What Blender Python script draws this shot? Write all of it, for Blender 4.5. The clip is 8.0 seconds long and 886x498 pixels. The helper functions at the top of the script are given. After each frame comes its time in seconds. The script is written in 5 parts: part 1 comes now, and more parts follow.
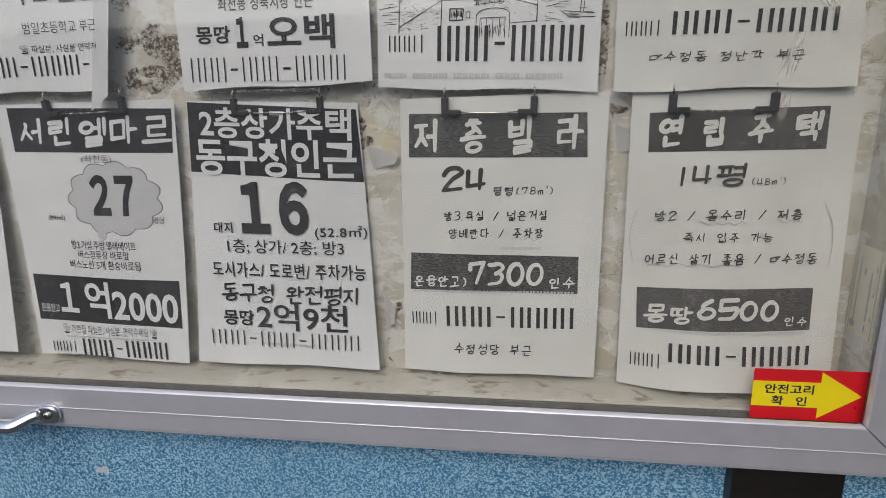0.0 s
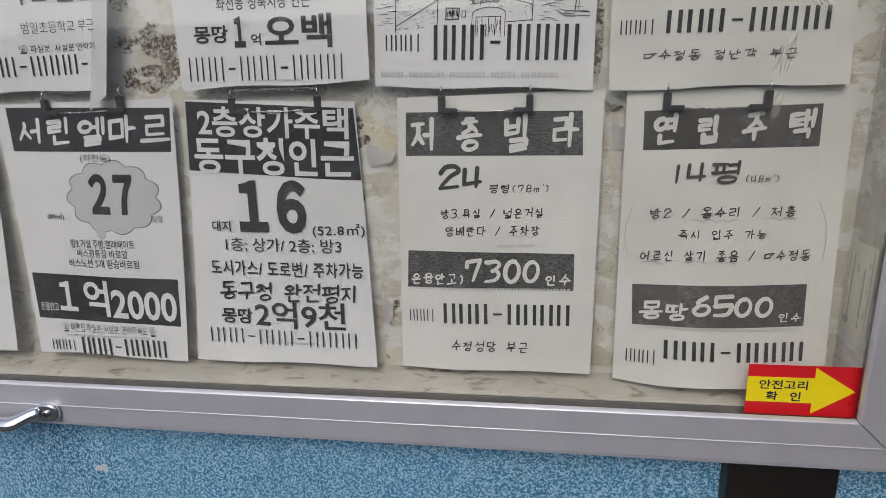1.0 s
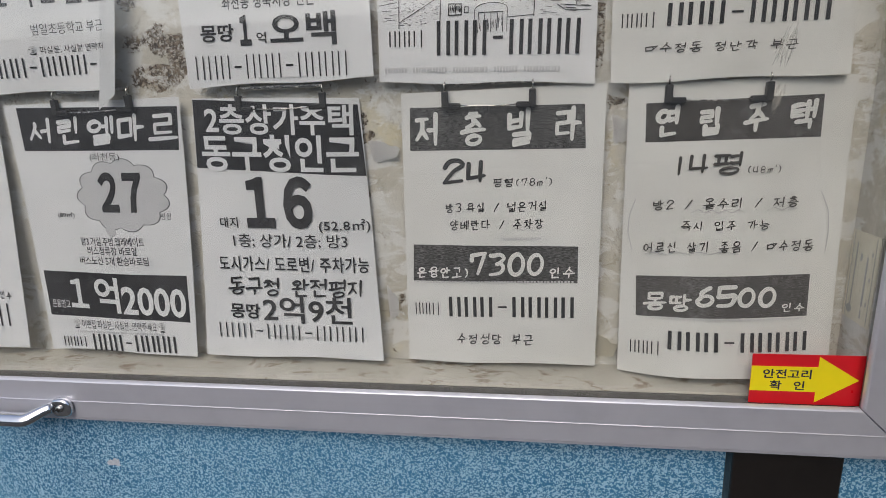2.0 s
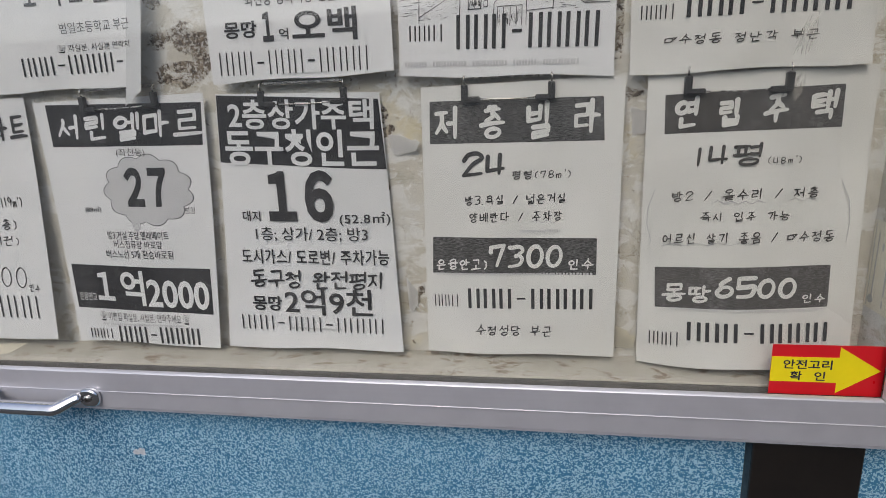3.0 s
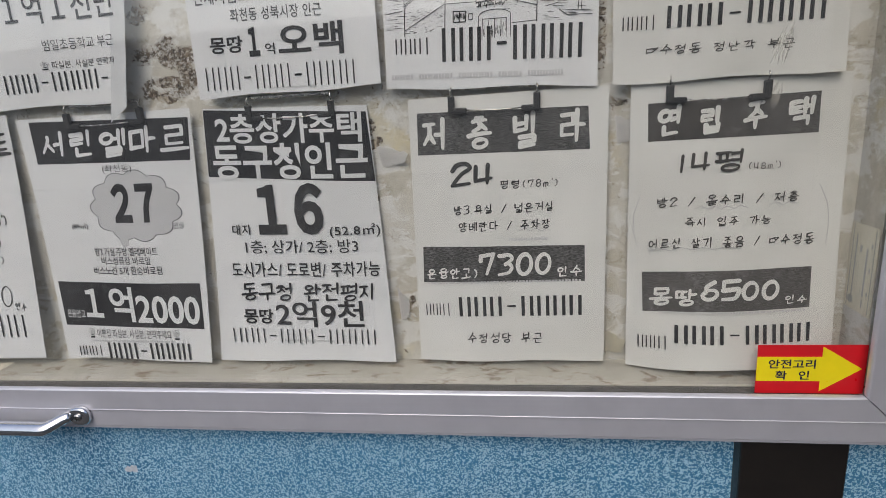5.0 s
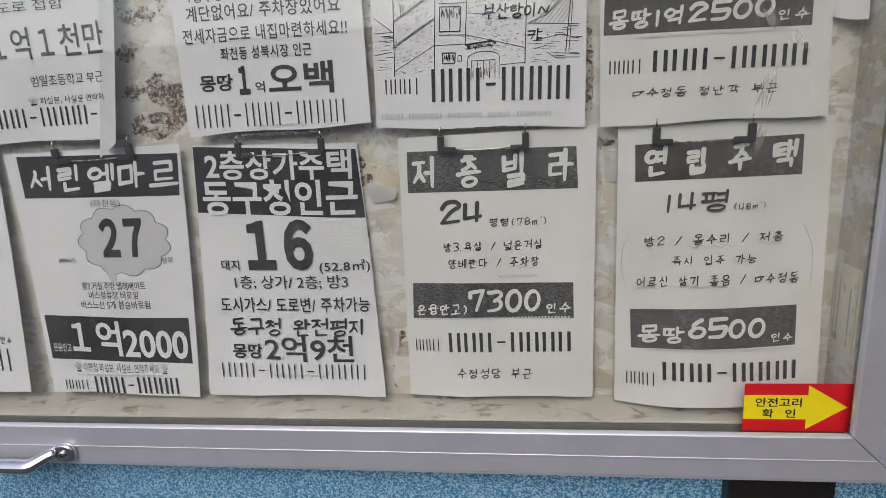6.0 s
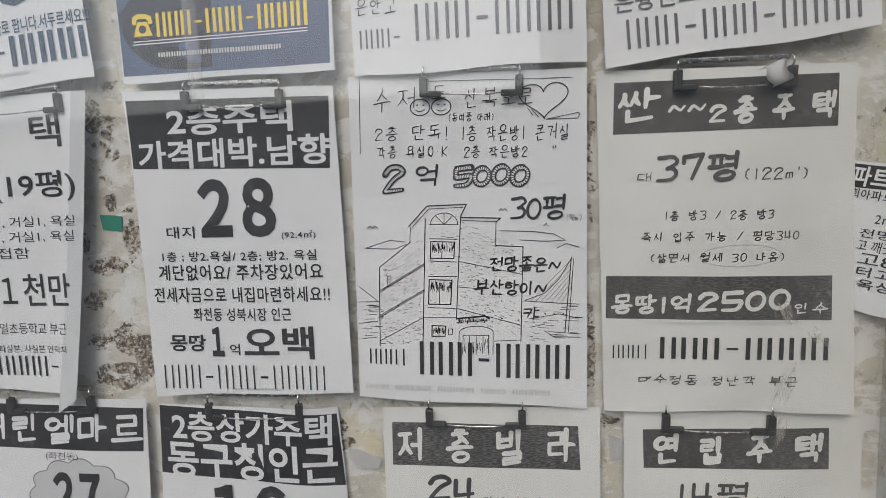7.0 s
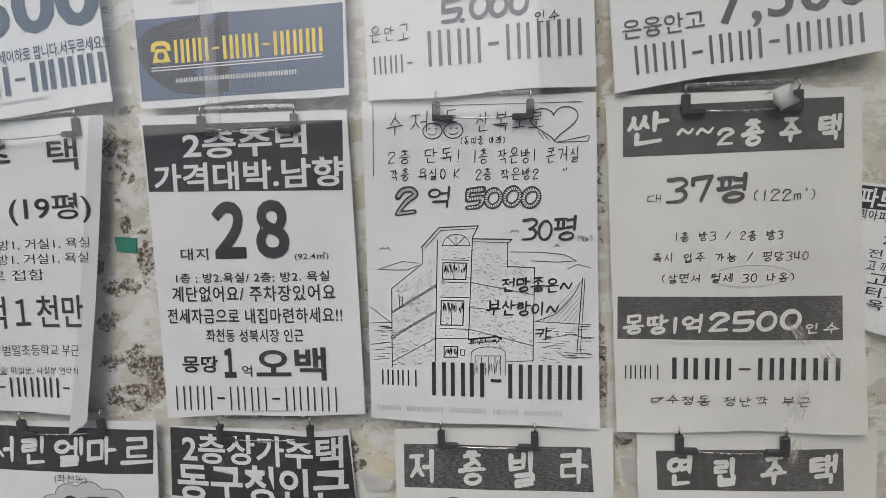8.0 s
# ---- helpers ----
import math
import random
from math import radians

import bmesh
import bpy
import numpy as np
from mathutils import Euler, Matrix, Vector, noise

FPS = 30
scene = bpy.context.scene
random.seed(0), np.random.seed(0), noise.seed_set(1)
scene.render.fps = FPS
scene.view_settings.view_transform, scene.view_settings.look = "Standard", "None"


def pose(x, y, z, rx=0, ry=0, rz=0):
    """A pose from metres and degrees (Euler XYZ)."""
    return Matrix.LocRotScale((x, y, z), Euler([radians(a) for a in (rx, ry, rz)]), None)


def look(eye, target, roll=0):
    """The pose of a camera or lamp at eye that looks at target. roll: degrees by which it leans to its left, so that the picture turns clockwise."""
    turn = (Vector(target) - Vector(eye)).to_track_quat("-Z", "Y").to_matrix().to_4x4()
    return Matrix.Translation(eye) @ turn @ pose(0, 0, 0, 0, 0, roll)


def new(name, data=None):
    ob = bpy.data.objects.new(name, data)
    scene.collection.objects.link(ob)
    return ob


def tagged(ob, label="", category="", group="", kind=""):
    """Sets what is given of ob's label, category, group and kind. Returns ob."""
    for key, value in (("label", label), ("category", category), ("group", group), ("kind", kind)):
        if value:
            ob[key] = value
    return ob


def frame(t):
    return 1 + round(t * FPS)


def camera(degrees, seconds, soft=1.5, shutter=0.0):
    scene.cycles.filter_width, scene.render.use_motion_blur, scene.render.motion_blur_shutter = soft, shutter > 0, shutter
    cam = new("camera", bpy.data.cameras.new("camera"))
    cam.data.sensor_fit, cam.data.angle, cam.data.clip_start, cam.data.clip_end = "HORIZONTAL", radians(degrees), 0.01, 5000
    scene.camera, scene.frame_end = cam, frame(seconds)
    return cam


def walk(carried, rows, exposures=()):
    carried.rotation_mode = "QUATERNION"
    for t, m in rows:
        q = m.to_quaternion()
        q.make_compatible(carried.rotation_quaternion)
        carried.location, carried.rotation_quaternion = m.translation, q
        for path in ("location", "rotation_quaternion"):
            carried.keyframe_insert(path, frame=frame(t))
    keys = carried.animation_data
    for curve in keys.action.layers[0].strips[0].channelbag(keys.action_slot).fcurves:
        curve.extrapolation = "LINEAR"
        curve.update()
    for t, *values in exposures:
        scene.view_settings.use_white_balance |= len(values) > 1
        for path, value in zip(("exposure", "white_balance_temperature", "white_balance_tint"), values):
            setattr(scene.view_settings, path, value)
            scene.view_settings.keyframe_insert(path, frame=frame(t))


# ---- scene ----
cam = camera(78.0, 8.0, soft=0.75)
PATH = [
    (0, (0.068, -0.055, 1.434), (-0.23, 1.86, 0.938), -1.8),
    (0.5, (0.07, -0.057, 1.433), (-0.228, 1.858, 0.938), -1.8),
    (1, (0.071, -0.059, 1.432), (-0.224, 1.856, 0.938), -1.9),
    (1.5, (0.072, -0.061, 1.431), (-0.224, 1.854, 0.936), -2.2),
    (3, (0.064, -0.076, 1.424), (-0.288, 1.828, 0.923), -3.0),
    (3.5, (0.055, -0.065, 1.43), (-0.306, 1.839, 0.932), -2.9),
    (4, (0.05, -0.063, 1.431), (-0.306, 1.844, 0.943), -3.2),
    (4.5, (0.062, -0.073, 1.432), (-0.273, 1.836, 0.939), -3.7),
    (5.8, (0.06, -0.082, 1.44), (-0.211, 1.838, 0.949), -3.9),
    (6, (0.065, -0.074, 1.462), (-0.209, 1.853, 0.999), -3.7),
    (6.5, (0.072, -0.019, 1.579), (-0.189, 1.927, 1.2), -3.2),
    (7, (0.075, 0.012, 1.661), (-0.188, 1.977, 1.398), -3.1),
    (7.5, (0.067, 0.013, 1.671), (-0.198, 1.985, 1.465), -3.2),
    (8, (0.065, 0.006, 1.663), (-0.196, 1.98, 1.473), -3.2),
]
walk(cam, [(t, look(eye, target, roll)) for t, eye, target, roll in PATH], [(0.0, 0.28, 6500, 10), (3.0, 0.31, 6480, 10), (5.8, 0.33, 6500, 10), (6.8, 0.39, 6390, 10), (8.0, 0.39, 6390, 10)])
# ---- light ----
world = bpy.data.worlds.new("sky")
scene.world = world
world.use_nodes = True
wn = world.node_tree.nodes
sky = wn.new("ShaderNodeTexSky")
sky.sky_type = "NISHITA"
sky.sun_disc = False
sky.sun_elevation = radians(48)
sky.sun_rotation = radians(191)
sky.air_density, sky.dust_density, sky.ozone_density = 1.0, 3.5, 1.2
world.node_tree.links.new(sky.outputs["Color"], wn["Background"].inputs["Color"])
wn["Background"].inputs["Strength"].default_value = 0.115
sun_data = bpy.data.lights.new("sun", "SUN")
sun_data.energy, sun_data.angle, sun_data.color = 0.75, radians(40), (1.0, 0.98, 0.95)
sun = new("sun", sun_data)
sun.matrix_world = look((-1.6, -8, 9), (0, 0.5, 1.3))


# ---- materials ----
def mat(name, rough=0.5, metal=0.0, spec=0.5):
    m = bpy.data.materials.new(name)
    m.use_nodes = True
    b = m.node_tree.nodes["Principled BSDF"]
    b.inputs["Roughness"].default_value = rough
    b.inputs["Metallic"].default_value = metal
    b.inputs["Specular IOR Level"].default_value = spec
    return m, m.node_tree, b


def node(tree, kind, **values):
    n = tree.nodes.new(kind)
    for key, value in values.items():
        n.inputs[key.replace("_", " ")].default_value = value
    return n


def coords(tree, scale=(1, 1, 1)):
    c = tree.nodes.new("ShaderNodeTexCoord")
    m = tree.nodes.new("ShaderNodeMapping")
    m.inputs["Scale"].default_value = scale
    tree.links.new(c.outputs["Object"], m.inputs["Vector"])
    return m.outputs["Vector"]


def place(tree, scale=(1, 1, 1)):
    c = tree.nodes.new("ShaderNodeNewGeometry")
    m = tree.nodes.new("ShaderNodeMapping")
    m.inputs["Scale"].default_value = scale
    tree.links.new(c.outputs["Position"], m.inputs["Vector"])
    return m.outputs["Vector"]


def noise_tex(tree, vec, scale, detail=4.0, rough=0.6, lac=2.0, dist=0.0):
    n = node(tree, "ShaderNodeTexNoise", Scale=scale, Detail=detail, Roughness=rough, Lacunarity=lac, Distortion=dist)
    tree.links.new(vec, n.inputs["Vector"])
    return n.outputs["Fac"]


def ramp(tree, fac, stops):
    r = tree.nodes.new("ShaderNodeValToRGB")
    els = r.color_ramp.elements
    while len(els) < len(stops):
        els.new(0.5)
    for e, (p, c) in zip(els, stops):
        e.position = p
        e.color = (*c, 1) if isinstance(c, tuple) else (c, c, c, 1)
    tree.links.new(fac, r.inputs["Fac"])
    return r.outputs["Color"]


def mix(tree, fac, a, b, mode="MIX"):
    m = tree.nodes.new("ShaderNodeMix")
    m.data_type, m.blend_type = "RGBA", mode
    for key, value in ((0, fac), (6, a), (7, b)):
        if isinstance(value, (int, float)):
            m.inputs[key].default_value = value if key == 0 else (value, value, value, 1)
        elif isinstance(value, tuple):
            m.inputs[key].default_value = (*value, 1)
        else:
            tree.links.new(value, m.inputs[key])
    return m.outputs[2]


def math_node(tree, op, a, b):
    m = tree.nodes.new("ShaderNodeMath")
    m.operation = op
    m.use_clamp = True
    for i, v in enumerate((a, b)):
        if isinstance(v, (int, float)):
            m.inputs[i].default_value = v
        else:
            tree.links.new(v, m.inputs[i])
    return m.outputs[0]


def bump(tree, b, height, strength, distance):
    n = node(tree, "ShaderNodeBump", Strength=strength, Distance=distance)
    tree.links.new(height, n.inputs["Height"])
    tree.links.new(n.outputs["Normal"], b.inputs["Normal"])


def paper_material(name, dark, light):
    m, t, b = mat(name, 0.75, 0, 0.25)
    v = place(t)
    broad = ramp(t, noise_tex(t, v, 7.0, 3), [(0.3, dark), (0.7, light)])
    grain = ramp(t, noise_tex(t, v, 900.0, 2), [(0.3, 0.95), (0.7, 1.0)])
    spots = ramp(t, noise_tex(t, v, 95.0, 5, 0.7), [(0.22, 0.7), (0.30, 1.0)])
    c = mix(t, 1.0, broad, grain, "MULTIPLY")
    t.links.new(mix(t, 1.0, c, spots, "MULTIPLY"), b.inputs["Base Color"])
    bump(t, b, noise_tex(t, v, 14.0, 3), 0.35, 0.004)
    return m


def ink_material(name, color, streak=0.0, wear=0.25):
    m, t, b = mat(name, 0.6, 0, 0.3)
    v = place(t)
    worn = ramp(t, noise_tex(t, v, 60.0, 5, 0.7), [(0.25, tuple(min(1, c + 0.10) for c in color)), (0.45, color), (0.8, tuple(c * 0.75 for c in color))])
    col = mix(t, wear, color, worn)
    if streak:
        lines = noise_tex(t, place(t, (220, 6, 1100)), 1.0, 2)
        patch = noise_tex(t, place(t, (38, 1, 5)), 1.0, 4)
        k = math_node(t, "MULTIPLY", ramp(t, lines, [(0.42, 0.0), (0.62, 1.0)]), ramp(t, patch, [(0.35, 0.25), (0.65, 1.0)]))
        col = mix(t, math_node(t, "MULTIPLY", k, streak), col, (0.30, 0.30, 0.29))
    t.links.new(col, b.inputs["Base Color"])
    return m


def plain(name, color, rough=0.5, metal=0.0, vary=0.15, scale=40.0, spec=0.5, relief=0.0):
    m, t, b = mat(name, rough, metal, spec)
    v = place(t)
    f = noise_tex(t, v, scale, 5, 0.65)
    t.links.new(ramp(t, f, [(0.25, tuple(c * (1 - vary) for c in color)), (0.75, tuple(min(1, c * (1 + vary)) for c in color))]), b.inputs["Base Color"])
    r = ramp(t, noise_tex(t, v, scale * 3, 3), [(0.3, max(0, rough - 0.08)), (0.7, min(1, rough + 0.08))])
    t.links.new(r, b.inputs["Roughness"])
    if relief:
        bump(t, b, f, 0.5, relief)
    return m


# where the paint has come off the back: middle, half widths, how bare
BARE = [(-0.308, 1.766, 0.012, 0.010, 0.9), (-0.330, 1.738, 0.014, 0.016, 1.0), (-0.311, 1.724, 0.011, 0.014, 1.0), (-0.321, 1.701, 0.016, 0.012, 0.9), (-0.322, 1.676, 0.010, 0.008, 0.7),
        (-0.320, 1.653, 0.008, 0.010, 0.8), (-0.340, 1.631, 0.012, 0.012, 0.75), (-0.303, 1.620, 0.011, 0.034, 0.95), (-0.357, 1.617, 0.008, 0.014, 0.9), (-0.331, 1.589, 0.022, 0.010, 1.0),
        (-0.352, 1.555, 0.016, 0.012, 0.75), (-0.354, 1.511, 0.017, 0.010, 0.9), (-0.322, 1.517, 0.016, 0.020, 0.95), (-0.303, 1.500, 0.012, 0.026, 1.0), (-0.334, 1.474, 0.028, 0.013, 1.1)]
BARE += [(-0.106, 1.421, 0.010, 0.014, 0.85), (-0.097, 1.400, 0.010, 0.010, 0.95), (-0.104, 1.345, 0.004, 0.022, 1.0), (-0.072, 1.225, 0.006, 0.030, 0.7), (0.142, 1.68, 0.006, 0.07, 0.8),
         (0.139, 1.50, 0.006, 0.05, 0.9), (0.155, 1.428, 0.010, 0.010, 0.8)]


def wall_material():
    """Old cream paint, chalky patches, peeled and rusted where the steel shows."""
    m, t, b = mat("old_cream_paint", 0.6, 0, 0.3)
    v = place(t)
    base = ramp(t, noise_tex(t, v, 9.0, 5, 0.65), [(0.30, (0.47, 0.42, 0.33)), (0.50, (0.57, 0.54, 0.46)), (0.68, (0.67, 0.66, 0.61))])
    base = mix(t, ramp(t, noise_tex(t, v, 16.0, 3), [(0.60, 0.0), (0.72, 0.5)]), base, (0.66, 0.56, 0.30))
    grime = ramp(t, noise_tex(t, v, 130.0, 4, 0.7), [(0.25, 0.72), (0.5, 1.0)])
    base = mix(t, 0.6, base, grime, "MULTIPLY")
    cells = node(t, "ShaderNodeTexVoronoi", Scale=26.0)
    cells.feature = "DISTANCE_TO_EDGE"
    warp = node(t, "ShaderNodeTexNoise", Scale=18.0, Detail=6.0, Roughness=0.7)
    t.links.new(v, warp.inputs["Vector"])
    t.links.new(mix(t, 0.10, v, warp.outputs["Color"], "ADD"), cells.inputs["Vector"])
    crack = ramp(t, cells.outputs["Distance"], [(0.0, 1.0), (0.022, 0.0)])
    crack = math_node(t, "MULTIPLY", crack, ramp(t, noise_tex(t, v, 12.0, 3), [(0.48, 0.0), (0.58, 0.8)]))
    base = mix(t, crack, base, (0.20, 0.16, 0.11))
    chalk = ramp(t, noise_tex(t, place(t, (1, 1, 1.6)), 30.0, 7, 0.7, 2.2, 0.3), [(0.50, 0.0), (0.54, 0.75)])
    base = mix(t, chalk, base, (0.74, 0.74, 0.71))
    rough = ramp(t, noise_tex(t, place(t, (1.0, 1, 1.3)), 38.0, 9, 0.75, 2.2, 0.4), [(0.36, 0.15), (0.62, 0.85)])
    holes = noise_tex(t, v, 190.0, 4, 0.7)
    specks = math_node(t, "MULTIPLY", ramp(t, noise_tex(t, v, 150.0, 3, 0.6), [(0.66, 0.0), (0.70, 0.9)]), ramp(t, noise_tex(t, v, 10.0, 2), [(0.40, 0.0), (0.62, 1.0)]))
    field = None
    for x, z, rx, rz, depth in BARE:
        m2 = t.nodes.new("ShaderNodeMapping")
        m2.inputs["Location"].default_value = (-x / rx, 0, -z / rz)
        m2.inputs["Scale"].default_value = (1 / rx, 0, 1 / rz)
        t.links.new(v, m2.inputs["Vector"])
        far = t.nodes.new("ShaderNodeVectorMath")
        far.operation = "LENGTH"
        t.links.new(m2.outputs["Vector"], far.inputs[0])
        near = math_node(t, "MULTIPLY", ramp(t, math_node(t, "MULTIPLY", far.outputs["Value"], 0.5), [(0.0, 1.0), (0.45, 0.62), (0.8, 0.0)]), depth)
        field = near if field is None else math_node(t, "MAXIMUM", field, near)
    wide = ramp(t, math_node(t, "MULTIPLY", field, rough), [(0.24, 0.0), (0.40, 0.75)])
    base = mix(t, wide, base, mix(t, ramp(t, noise_tex(t, v, 40.0, 3), [(0.4, 0.0), (0.6, 1.0)]), (0.50, 0.41, 0.28), (0.66, 0.63, 0.57)))
    mask = math_node(t, "MULTIPLY", ramp(t, math_node(t, "MULTIPLY", field, rough), [(0.33, 0.0), (0.36, 1.0)]), ramp(t, holes, [(0.42, 0.0), (0.52, 1.0)]))
    mask = math_node(t, "MAXIMUM", mask, specks)
    rust = ramp(t, noise_tex(t, v, 140.0, 6, 0.78), [(0.34, (0.030, 0.024, 0.018)), (0.48, (0.12, 0.085, 0.055)), (0.60, (0.30, 0.24, 0.17)), (0.70, (0.52, 0.48, 0.42))])
    t.links.new(mix(t, mask, base, rust), b.inputs["Base Color"])
    bump(t, b, mix(t, 0.25, math_node(t, "SUBTRACT", 1.0, mask), noise_tex(t, v, 60.0, 5)), 0.7, 0.003)
    return m


def ledge_material():
    m, t, b = mat("scuffed_ledge_paint", 0.5, 0, 0.4)
    v = place(t)
    base = ramp(t, noise_tex(t, v, 14.0, 5), [(0.3, (0.42, 0.395, 0.33)), (0.7, (0.55, 0.53, 0.465))])
    scuff = noise_tex(t, place(t, (16, 40, 30)), 2.0, 9, 0.74, 2.1, 0.5)
    dirt = ramp(t, scuff, [(0.555, 0.0), (0.61, 0.75)])
    fine = ramp(t, noise_tex(t, v, 160.0, 4), [(0.25, 0.75), (0.5, 1.0)])
    t.links.new(mix(t, dirt, mix(t, 0.7, base, fine, "MULTIPLY"), (0.20, 0.14, 0.085)), b.inputs["Base Color"])
    bump(t, b, scuff, 0.3, 0.001)
    return m


def blue_material():
    """Embossed blue sheet: a wormy raised grain, paler on its ridges."""
    m, t, b = mat("embossed_blue_sheet", 0.42, 0, 0.5)
    v = place(t)
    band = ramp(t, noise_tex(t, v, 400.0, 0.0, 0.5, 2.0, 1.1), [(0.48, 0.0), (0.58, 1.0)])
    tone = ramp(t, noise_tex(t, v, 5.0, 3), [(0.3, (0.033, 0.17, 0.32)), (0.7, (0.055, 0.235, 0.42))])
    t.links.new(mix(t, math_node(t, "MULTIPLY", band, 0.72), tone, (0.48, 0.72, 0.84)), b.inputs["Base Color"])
    bump(t, b, band, 0.5, 0.0008)
    return m


def brushed_material():
    m, t, b = mat("anodised_aluminium", 0.42, 0.55, 0.5)
    v = place(t, (2, 200, 300))
    lines = noise_tex(t, v, 1.0, 3)
    col = ramp(t, noise_tex(t, place(t), 18.0, 4), [(0.3, (0.60, 0.60, 0.66)), (0.7, (0.67, 0.67, 0.73))])
    t.links.new(mix(t, 0.05, col, lines, "MULTIPLY"), b.inputs["Base Color"])
    t.links.new(ramp(t, lines, [(0.3, 0.40), (0.7, 0.46)]), b.inputs["Roughness"])
    return m


def glass_material():
    """Window glass: clear, with a gloss that grows towards grazing, and a thin film of dust."""
    m = bpy.data.materials.new("window_glass")
    m.use_nodes = True
    t = m.node_tree
    t.nodes.clear()
    o = t.nodes.new("ShaderNodeOutputMaterial")
    clear = t.nodes.new("ShaderNodeBsdfTransparent")
    clear.inputs["Color"].default_value = (0.985, 0.99, 0.985, 1)
    gloss = node(t, "ShaderNodeBsdfAnisotropic", Roughness=0.03)
    lw = node(t, "ShaderNodeLayerWeight", Blend=0.25)
    fac = ramp(t, lw.outputs["Facing"], [(0.0, 0.058), (0.5, 0.075), (1.0, 0.6)])
    s = t.nodes.new("ShaderNodeMixShader")
    t.links.new(fac, s.inputs[0])
    t.links.new(clear.outputs[0], s.inputs[1])
    t.links.new(gloss.outputs[0], s.inputs[2])
    dust = node(t, "ShaderNodeBsdfDiffuse", Color=(0.7, 0.7, 0.7, 1))
    film = ramp(t, noise_tex(t, place(t), 11.0, 6, 0.6), [(0.35, 0.005), (0.75, 0.035)])
    s2 = t.nodes.new("ShaderNodeMixShader")
    t.links.new(film, s2.inputs[0])
    t.links.new(s.outputs[0], s2.inputs[1])
    t.links.new(dust.outputs[0], s2.inputs[2])
    t.links.new(s2.outputs[0], o.inputs["Surface"])
    return m


def film_material(name, color, low, high, scale, stretch):
    """A thin see-through film, patchy."""
    m = bpy.data.materials.new(name)
    m.use_nodes = True
    t = m.node_tree
    t.nodes.clear()
    o = t.nodes.new("ShaderNodeOutputMaterial")
    clear = t.nodes.new("ShaderNodeBsdfTransparent")
    body = node(t, "ShaderNodeBsdfDiffuse", Color=(*color, 1))
    s = t.nodes.new("ShaderNodeMixShader")
    t.links.new(ramp(t, noise_tex(t, place(t, stretch), scale, 5, 0.7), [(0.38, low), (0.62, high)]), s.inputs[0])
    t.links.new(clear.outputs[0], s.inputs[1])
    t.links.new(body.outputs[0], s.inputs[2])
    t.links.new(s.outputs[0], o.inputs["Surface"])
    return m


